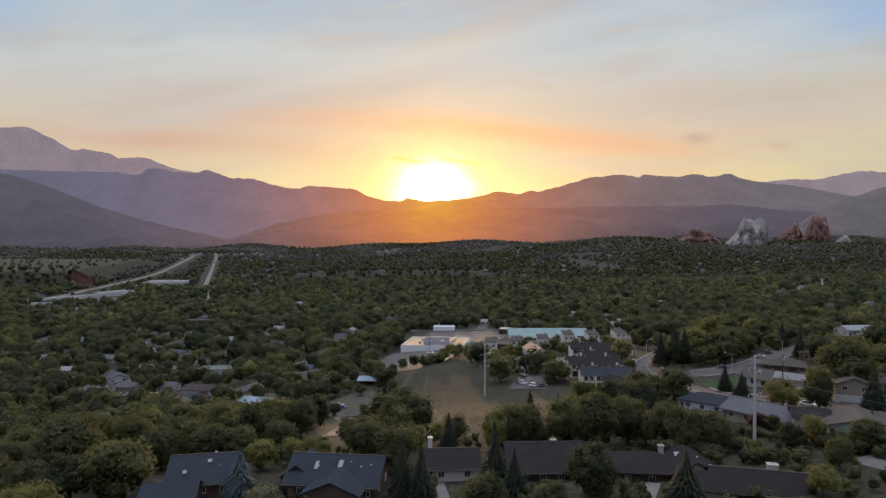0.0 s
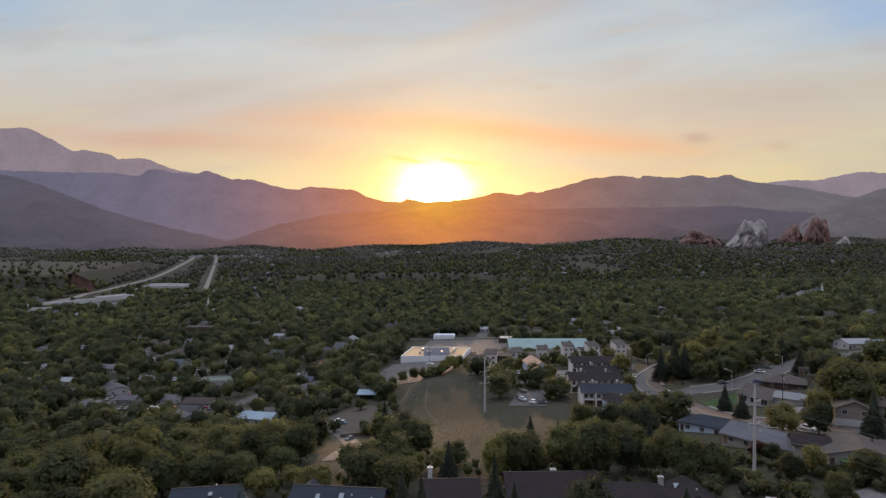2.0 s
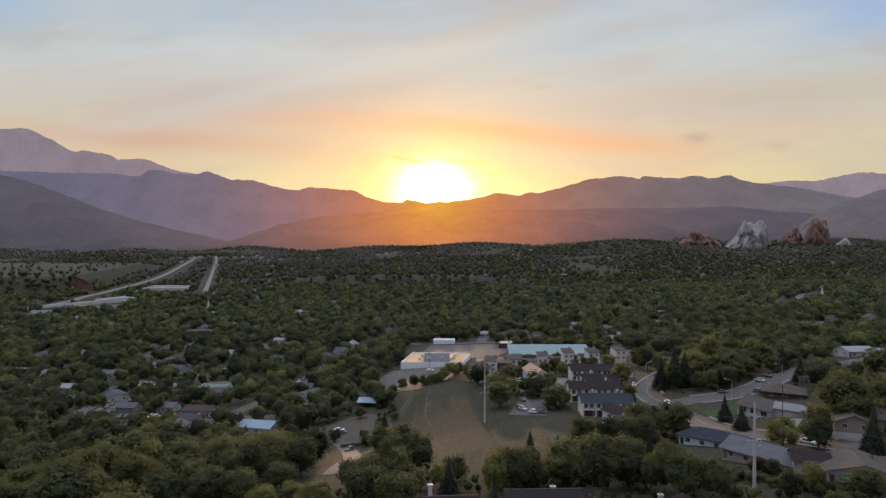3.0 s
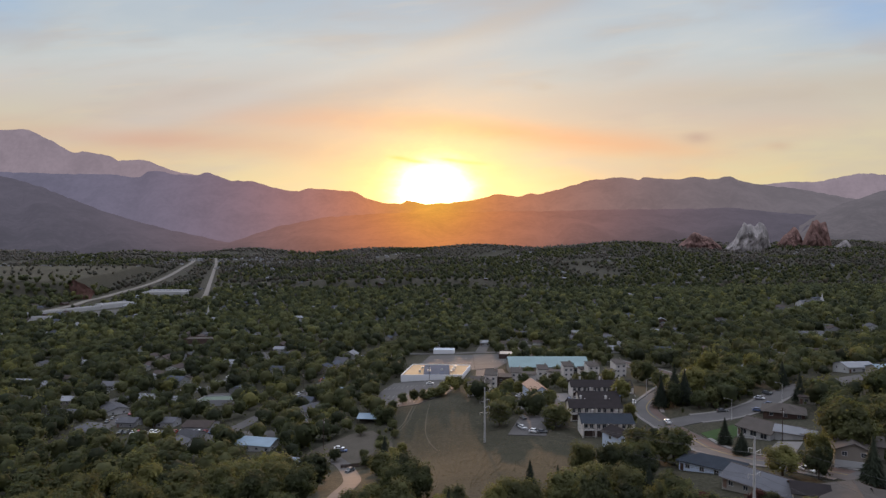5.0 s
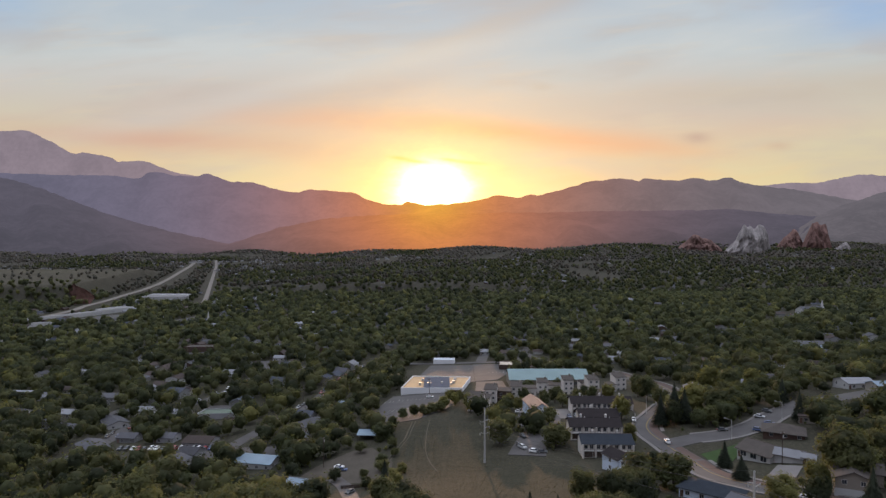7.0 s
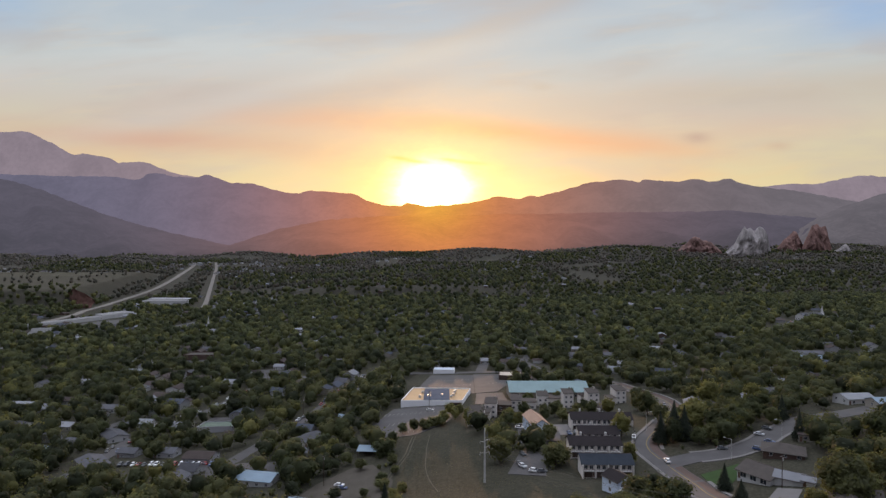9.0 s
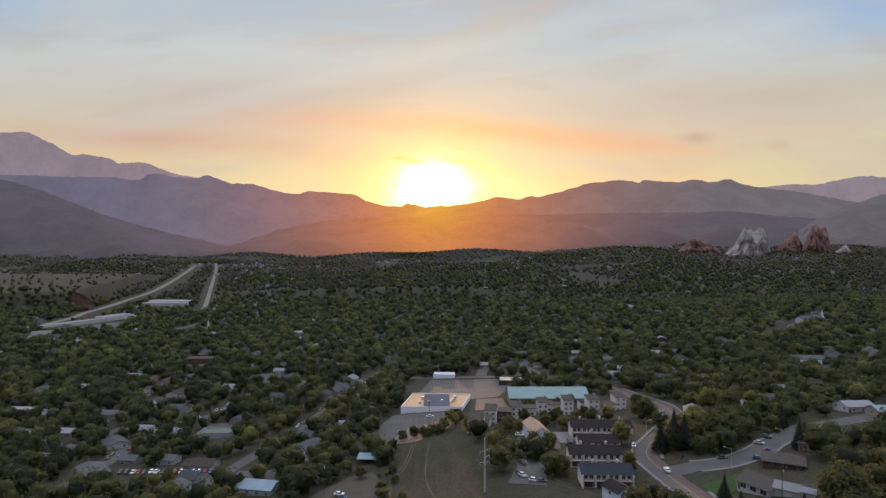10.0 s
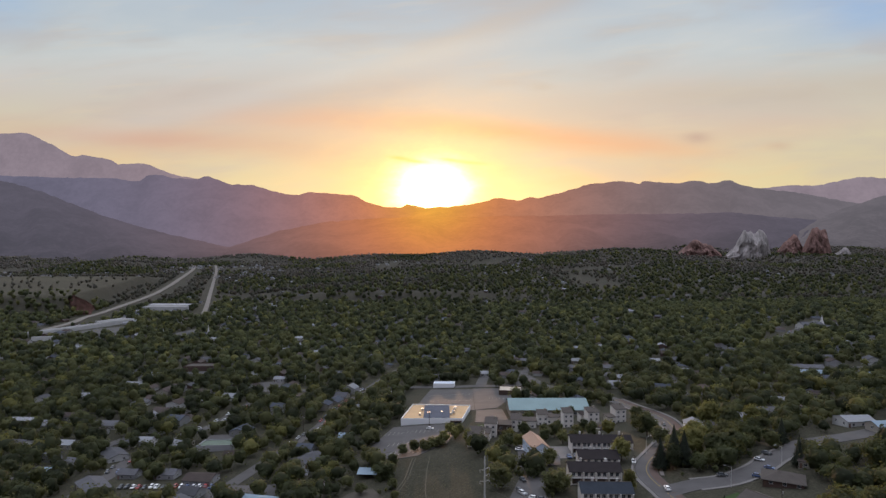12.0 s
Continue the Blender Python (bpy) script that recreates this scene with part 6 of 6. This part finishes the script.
forest("far_trees", green, 1, 3, 0.45, 6.6, "far dark woods towards the mountains", variants=16)
# beyond about 2250 m the scrub takes the paler, haze-tinted colours
forest("far_sagebrush", [p for p in grey if p[1] + 300 * p[3] > 2250], 1, 2, 0.45, 6.4, "scrub below the foothills, paled in colour for haze", variants=16, seed=18, mats=M_HAZED_FAR)
grey = [p for p in grey if p[1] + 300 * p[3] <= 2250]
forest("far_scrub", grey, 1, 2, 0.45, 6.8, "far scrub oak on the plain, greyed in colour for haze", variants=16, seed=17, mats=M_HAZED_SCRUB)

# tufts of dry grass and weeds over the open field
FIELD = [(-22, 262), (-20, 300), (-14, 338), (12, 340), (22, 300), (26, 292), (26, 262), (50, 246), (58, 226), (50, 208), (30, 180), (4, 176), (-14, 198), (-22, 230)]


def in_field(x, y):
    hit = False
    for (xa, ya), (xb, yb) in zip(FIELD, FIELD[1:] + FIELD[:1]):
        if (ya > y) != (yb > y) and x < (xb - xa) * (y - ya) / (yb - ya) + xa:
            hit = not hit
    return hit


field_rng = np.random.default_rng(71)
tufts = []
for _ in range(7000):
    x, y, a, b, c = field_rng.uniform(-24, 60), field_rng.uniform(176, 340), *field_rng.random(3)
    if in_field(x, y) and noise.noise((x * 0.05, y * 0.05, 3.0)) > -0.3 + 0.4 * c - 0.2:
        tufts.append((x, y, a, b ** 3, c))
forest("field_grass", tufts, 1, 5, 0.6, 0.15, "tufts of dry grass and weeds on the open field", variants=8, seed=19, mats=M_DRYGRASS)


# ---- utility poles, lamps and lines ----
M_POLE = plain("weathered_steel", (0.42, 0.41, 0.40), 0.7, 0.12, 1.0)
M_WIRE = plain("cable", (0.10, 0.10, 0.10), 0.5, 0.05, 1.0)
M_INSUL = plain("insulator", (0.35, 0.33, 0.32), 0.3, 0.1, 1.0, spec=0.6)


def line_pole(x, y, h, rot, arms):
    e = thing("power_pole", x, y, gz(x, y), rot, "tall grey steel power pole with staggered arms", "power pole", "power line")
    part("pole", cyl_bm(0.42, 0.20, -1, h, 12), M_POLE, e)
    tips = []
    for k, (z, side) in enumerate((h - drop, side) for drop, side in arms):
        arm = part("arm", cyl_bm(0.10, 0.07, 0, 2.3, 6, m=Matrix.Rotation(side * radians(78), 4, "Y")), M_POLE, e)
        arm.matrix_basis = Matrix.Translation((0, 0, z))
        tip = Vector((side * 2.25, 0, z + 0.48))
        ins = part("insulator", cyl_bm(0.11, 0.08, -1.0, 0, 8), M_INSUL, arm)
        ins.matrix_basis = Matrix.Translation((side * 2.25, 0, 0.42))
        tips.append(tip + Vector((0, 0, -1.05)))
    m = pose(x, y, gz(x, y), 0, 0, rot)
    return [m @ t for t in tips] + [m @ Vector((0, 0, h - 0.1))]


def cable(a, b, sag, r=0.025):
    cu = bpy.data.curves.new("power_cable", "CURVE")
    cu.dimensions, cu.bevel_depth, cu.bevel_resolution = "3D", r, 1
    sp = cu.splines.new("POLY")
    sp.points.add(20)
    for i in range(21):
        s = i / 20
        p = a.lerp(b, s) - Vector((0, 0, sag * 4 * s * (1 - s)))
        sp.points[i].co = (*p, 1)
    cu.materials.append(M_WIRE)
    return tagged(new("power_cable", cu), "thin sagging power cable between tall poles", "cable", "power line")


STAGGERED = ((2.9, -1), (4.0, 1), (9.2, -1), (9.4, 1))
T1, T2, T3 = line_pole(17, 257, 22.5, 28, ((5.4, 1), (5.8, -1), (8.2, 1), (10.4, -1), (10.6, 1))), line_pole(74.3, 150.3, 20.4, 28, STAGGERED), line_pole(132, 44, 20, 28, STAGGERED)
for p, q in zip(T1, T2):
    cable(p, q, 2.2)
for p, q in zip(T2, T3):
    cable(p, q, 2.2)


def wood_pole(x, y, h, rot=0):
    e = thing("utility_pole", x, y, gz(x, y), rot, "brown wooden utility pole with a crossarm", "utility pole", "street poles")
    part("pole", cyl_bm(0.17, 0.11, -1, h, 8), M_DARKWOOD, e)
    part("crossarm", box_bm(-1.2, 1.2, -0.07, 0.07, h - 0.9, h - 0.72), M_DARKWOOD, e)
    for k in (-1.0, -0.4, 0.4, 1.0):
        part("insulator", cyl_bm(0.06, 0.05, h - 0.72, h - 0.5, 6, at=(k, 0)), M_INSUL, e)
    part("transformer", cyl_bm(0.24, 0.24, h - 2.4, h - 1.5, 10, at=(0.36, 0)), M_POLE, e)
    return e


for x, y, h in ((-53.4, 282, 14), (84, 277, 11), (119, 221, 12), (-120, 352, 11), (-166, 398, 11), (-93, 420, 11), (-8.5, 392, 12), (110, 296, 10)):
    wood_pole(x, y, h, (x * 7) % 90)


def street_lamp(x, y, rot):
    e = thing("street_lamp", x, y, gz(x, y), rot, "street lamp with a long curved arm", "street lamp", "street lamps")
    part("pole", cyl_bm(0.11, 0.07, -0.5, 8.5, 8), M_POLE, e)
    arm = part("arm", cyl_bm(0.05, 0.04, 0, 2.6, 6, m=Matrix.Rotation(radians(75), 4, "Y")), M_POLE, e)
    arm.matrix_basis = Matrix.Translation((0, 0, 8.3))
    part("lamp_head", box_bm(2.2, 3.1, -0.16, 0.16, 8.82, 9.0, bevel=0.05), M_METAL, e)
    return e


street_lamp(119.5, 261, 160)
street_lamp(99, 307, 20)
street_lamp(150, 279, 170)

# ---- parked cars ----
M_TYRE = plain("tyre_rubber", (0.02, 0.02, 0.02), 0.9, 0.1, 4.0)
M_RIM = plain("wheel_rim", (0.5, 0.5, 0.5), 0.35, 0.1, 4.0, metal=0.8)
M_LIGHT = plain("lamp_glass", (0.7, 0.7, 0.68), 0.2, 0.05, 4.0, spec=0.7)
M_TAIL = plain("tail_lamp", (0.35, 0.02, 0.02), 0.3, 0.05, 4.0)


def car_paint(name, rgb):
    return plain(name, rgb, 0.3, 0.05, 1.0, spec=0.6)


PAINTS = [("white", car_paint("car_white", (0.75, 0.75, 0.74))), ("silver", car_paint("car_silver", (0.45, 0.46, 0.48))), ("dark grey", car_paint("car_dark", (0.06, 0.065, 0.07))),
          ("dark blue", car_paint("car_blue", (0.04, 0.07, 0.16))), ("red", car_paint("car_red", (0.30, 0.03, 0.03)))]


def car_master(colour, paint, tall):
    e = thing("car", 0, -400, gz(0, -400), 0, f"{colour} {'sport utility car' if tall else 'saloon car'} parked at the kerb", "car", "parked cars")
    h = 0.25 if tall else 0.0
    bm = box_bm(-0.9, 0.9, -2.25, 2.25, 0.32, 0.92 + h, bevel=0.14)
    part("body", bm, paint, e)
    bm = bmesh.new()
    lo = [bm.verts.new(p) for p in ((-0.8, -1.1, 0.9 + h), (0.8, -1.1, 0.9 + h), (0.8, 1.75 + h, 0.9 + h), (-0.8, 1.75 + h, 0.9 + h))]
    hi = [bm.verts.new(p) for p in ((-0.64, -0.35, 1.42 + h), (0.64, -0.35, 1.42 + h), (0.64, 1.15 + h, 1.42 + h), (-0.64, 1.15 + h, 1.42 + h))]
    for i in range(4):
        j = (i + 1) % 4
        bm.faces.new((lo[i], lo[j], hi[j], hi[i]))
    part("window_glass", bm, M_GLASS, e, "dark tinted car glass")
    part("roof", box_bm(-0.66, 0.66, -0.4, 1.2 + h, 1.40 + h, 1.47 + h, bevel=0.03), paint, e)
    for sx in (-0.82, 0.82):
        for sy in (-1.4, 1.4):
            w = part("wheel", cyl_bm(0.33, 0.33, -0.11, 0.11, 14), M_TYRE, e)
            w.matrix_basis = pose(sx, sy, 0.33, 0, 90, 0)
            part("rim", cyl_bm(0.2, 0.2, -0.12, 0.12, 10), M_RIM, w)
        part("headlight", box_bm(sx * 0.8 - 0.16, sx * 0.8 + 0.16, -2.27, -2.18, 0.62 + h, 0.76 + h), M_LIGHT, e)
        part("tail_light", box_bm(sx * 0.85 - 0.12, sx * 0.85 + 0.12, 2.18, 2.27, 0.62 + h, 0.80 + h), M_TAIL, e)
    return e


CAR_MASTERS = [car_master(n, p, t) for n, p in PAINTS for t in (False, True)]
CAR_USED = set()


def car(x, y, rot, k):
    k = k % len(CAR_MASTERS)
    m = pose(x, y, gz(x, y) + 0.24, 0, 0, rot)
    if k not in CAR_USED:
        CAR_USED.add(k)
        CAR_MASTERS[k].matrix_world = m
    else:
        copy_thing(CAR_MASTERS[k], m)


for i, (x, y, rot) in enumerate([(89.6, 296, -14), (94, 264, 175), (121, 273, 80), (144, 287, 50), (143, 276, 48), (-8, 390, 88), (36, 284, 20), (33, 273, 10), (34, 269, 30), (-46, 279, 85), (-44, 275, 80),
                                 (38, 262, 70), (41, 261, 75), (-35.5, 240, -30), (106, 183, 35), (40, 330, 80), (41, 334, 80), (42, 337.5, 78), (151, 294, 42), (134, 268, 60), (130, 371, -10), (128, 378, -14)]):
    car(x, y, rot, (0, 1, 4, 2, 6, 0, 5, 4, 3, 0, 6, 1, 4, 4, 0, 0, 2, 1, 5, 7, 4, 2)[i])
rng = np.random.default_rng(77)
for i in range(10):
    car(62 + i * 3.0, 309.5, 90 + rng.uniform(-4, 4) - 90, int(rng.integers(0, 10)))
for road, off, n in (([(-99.6, 374), (-87, 413), (-77, 469), (-64, 532)], 3.0, 24), ([(-182.5, 345), (-187, 377), (-176, 420), (-162, 452), (-157, 495)], 2.9, 20), ([(310, 635), (403, 744), (491, 850)], 3.6, 26)):
    p = catmull(road, 200)
    for i in range(n):
        k = int(rng.integers(2, 197))
        t = p[k + 1] - p[k - 1]
        t /= np.linalg.norm(t)
        s = off if rng.random() < 0.5 else -off
        car(p[k][0] - t[1] * s, p[k][1] + t[0] * s, math.degrees(math.atan2(t[1], t[0])) - 90, int(rng.integers(0, 10)))
for i in range(16):
    car(-165 + i * 3.1 + rng.uniform(-0.3, 0.3), 322 + rng.uniform(-0.5, 0.5), rng.uniform(-6, 6), int(rng.integers(0, 10)))


# ---- sandstone fins below the mountains ----
def sandstone(name, rgb):
    def build(k):
        p = where(k)
        st = k.n("Mapping", i={"Vector": p, "Scale": (1.0, 1.0, 0.25)})
        f = k.noise(st, 0.05, 6, 0.65)
        g = k.noise(p, 0.25, 4, 0.6)
        c1 = tuple(v * 0.55 for v in rgb) + (1,)
        c2 = tuple(min(1, v * 1.35) for v in rgb) + (1,)
        c = k.mix(k.n("MapRange", i={0: f, 1: 0.35, 2: 0.65}), c1, c2)
        return k.n("BsdfPrincipled", i={"Base Color": c, "Roughness": 0.95, "Specular IOR Level": 0.1, "Normal": bump(k, g, 0.6, 2.0)})
    return principled(name, build)


M_REDROCK, M_PALEROCK = sandstone("red_sandstone", (0.185, 0.112, 0.098)), sandstone("pale_sandstone", (0.30, 0.275, 0.265))


def fin(name, x0, x1, y, base, tops, material, label, thick=26):
    """A jagged upright rock fin; tops: heights over its base at even steps along it."""
    cols, rows = 46, 16
    V, Fc = [], []
    hs = catmull([(i, h) for i, h in enumerate(tops)], cols)[:, 1]
    for side in (-1, 1):
        for r in range(rows + 1):
            for c in range(cols):
                s, u = r / rows, c / (cols - 1)
                x = x0 + (x1 - x0) * u
                h = max(1.0, hs[c] * (1 + 0.11 * noise.noise((x * 0.06, y * 0.01, 5.0))))
                w = thick * (1 - s ** 3) ** 0.8 * (0.35 + 0.65 * math.sin(math.pi * min(max(u, 0.03), 0.97))) + 1.0
                w *= 1 + 0.55 * noise.fractal((x * 0.05, s * 2.5, side * 3.0), 0.8, 2.0, 4)
                V.append((x + 4 * noise.noise((x * 0.05, s * 4, 9.0 + side)), y + side * w, base - 12 + (h + 12) * s))
    n = cols * (rows + 1)
    for k in (0, 1):
        for r in range(rows):
            for c in range(cols - 1):
                q = (k * n + r * cols + c, k * n + r * cols + c + 1, k * n + (r + 1) * cols + c + 1, k * n + (r + 1) * cols + c)
                Fc.append(q if k == 0 else q[::-1])
    for c in range(cols - 1):
        a = rows * cols + c
        Fc.append((a, a + 1, n + a + 1, n + a))
    for r in range(rows):
        for c in (0, cols - 1):
            a = r * cols + c
            Fc.append((a, a + cols, n + a + cols, n + a))
    return tagged(mesh_object(name, V, Fc, material), label, "rock formation", "sandstone fins")


fin("rock_formation", 1066, 1232, 2385, 66, [10, 24, 40, 72, 100, 96, 90, 96, 100, 90, 16], M_PALEROCK, "tall pale sandstone fin with jagged top")
fin("rock_formation", 895, 1070, 2440, 72, [4, 22, 40, 62, 50, 44, 30, 8], M_REDROCK, "long red sandstone ridge with a low crest", 30)
fin("rock_formation", 1300, 1395, 2460, 78, [10, 38, 60, 72, 30], M_REDROCK, "broken red sandstone fin")
fin("rock_formation", 1375, 1480, 2420, 74, [12, 60, 96, 106, 92, 104, 30], M_REDROCK, "massive upright red sandstone block")
fin("rock_formation", 1480, 1545, 2400, 74, [4, 10, 22, 30, 12], M_PALEROCK, "small pale sandstone outcrop", 10)

# red cut face of the terrace by the highway
V, Fc = [], []
for i in range(60):
    u = i / 59
    x, y = -694 + 56 * u, 1160 - 6 * u + 6 * math.sin(u * 9)
    for r in range(8):
        s = r / 7
        V.append((x + 5 * noise.noise((x * 0.05, s * 3, 2.2)), y - 10 * (1 - s) + 5 * noise.fractal((x * 0.04, s * 2, 8.1), 0.8, 2.0, 4), -10 + (37 * (0.55 + 0.45 * math.sin(math.pi * min(1.0, 0.15 + u))) + 6 * noise.noise((x * 0.02, 1.0, 1.0))) * s))
for i in range(59):
    for r in range(7):
        Fc.append((i * 8 + r, i * 8 + 8 + r, i * 8 + 9 + r, i * 8 + r + 1))
tagged(mesh_object("quarry_face", V, Fc, sandstone("red_earth", (0.10, 0.055, 0.045))), "eroded red earth face of a terrace cut", "cliff", kind="structure")
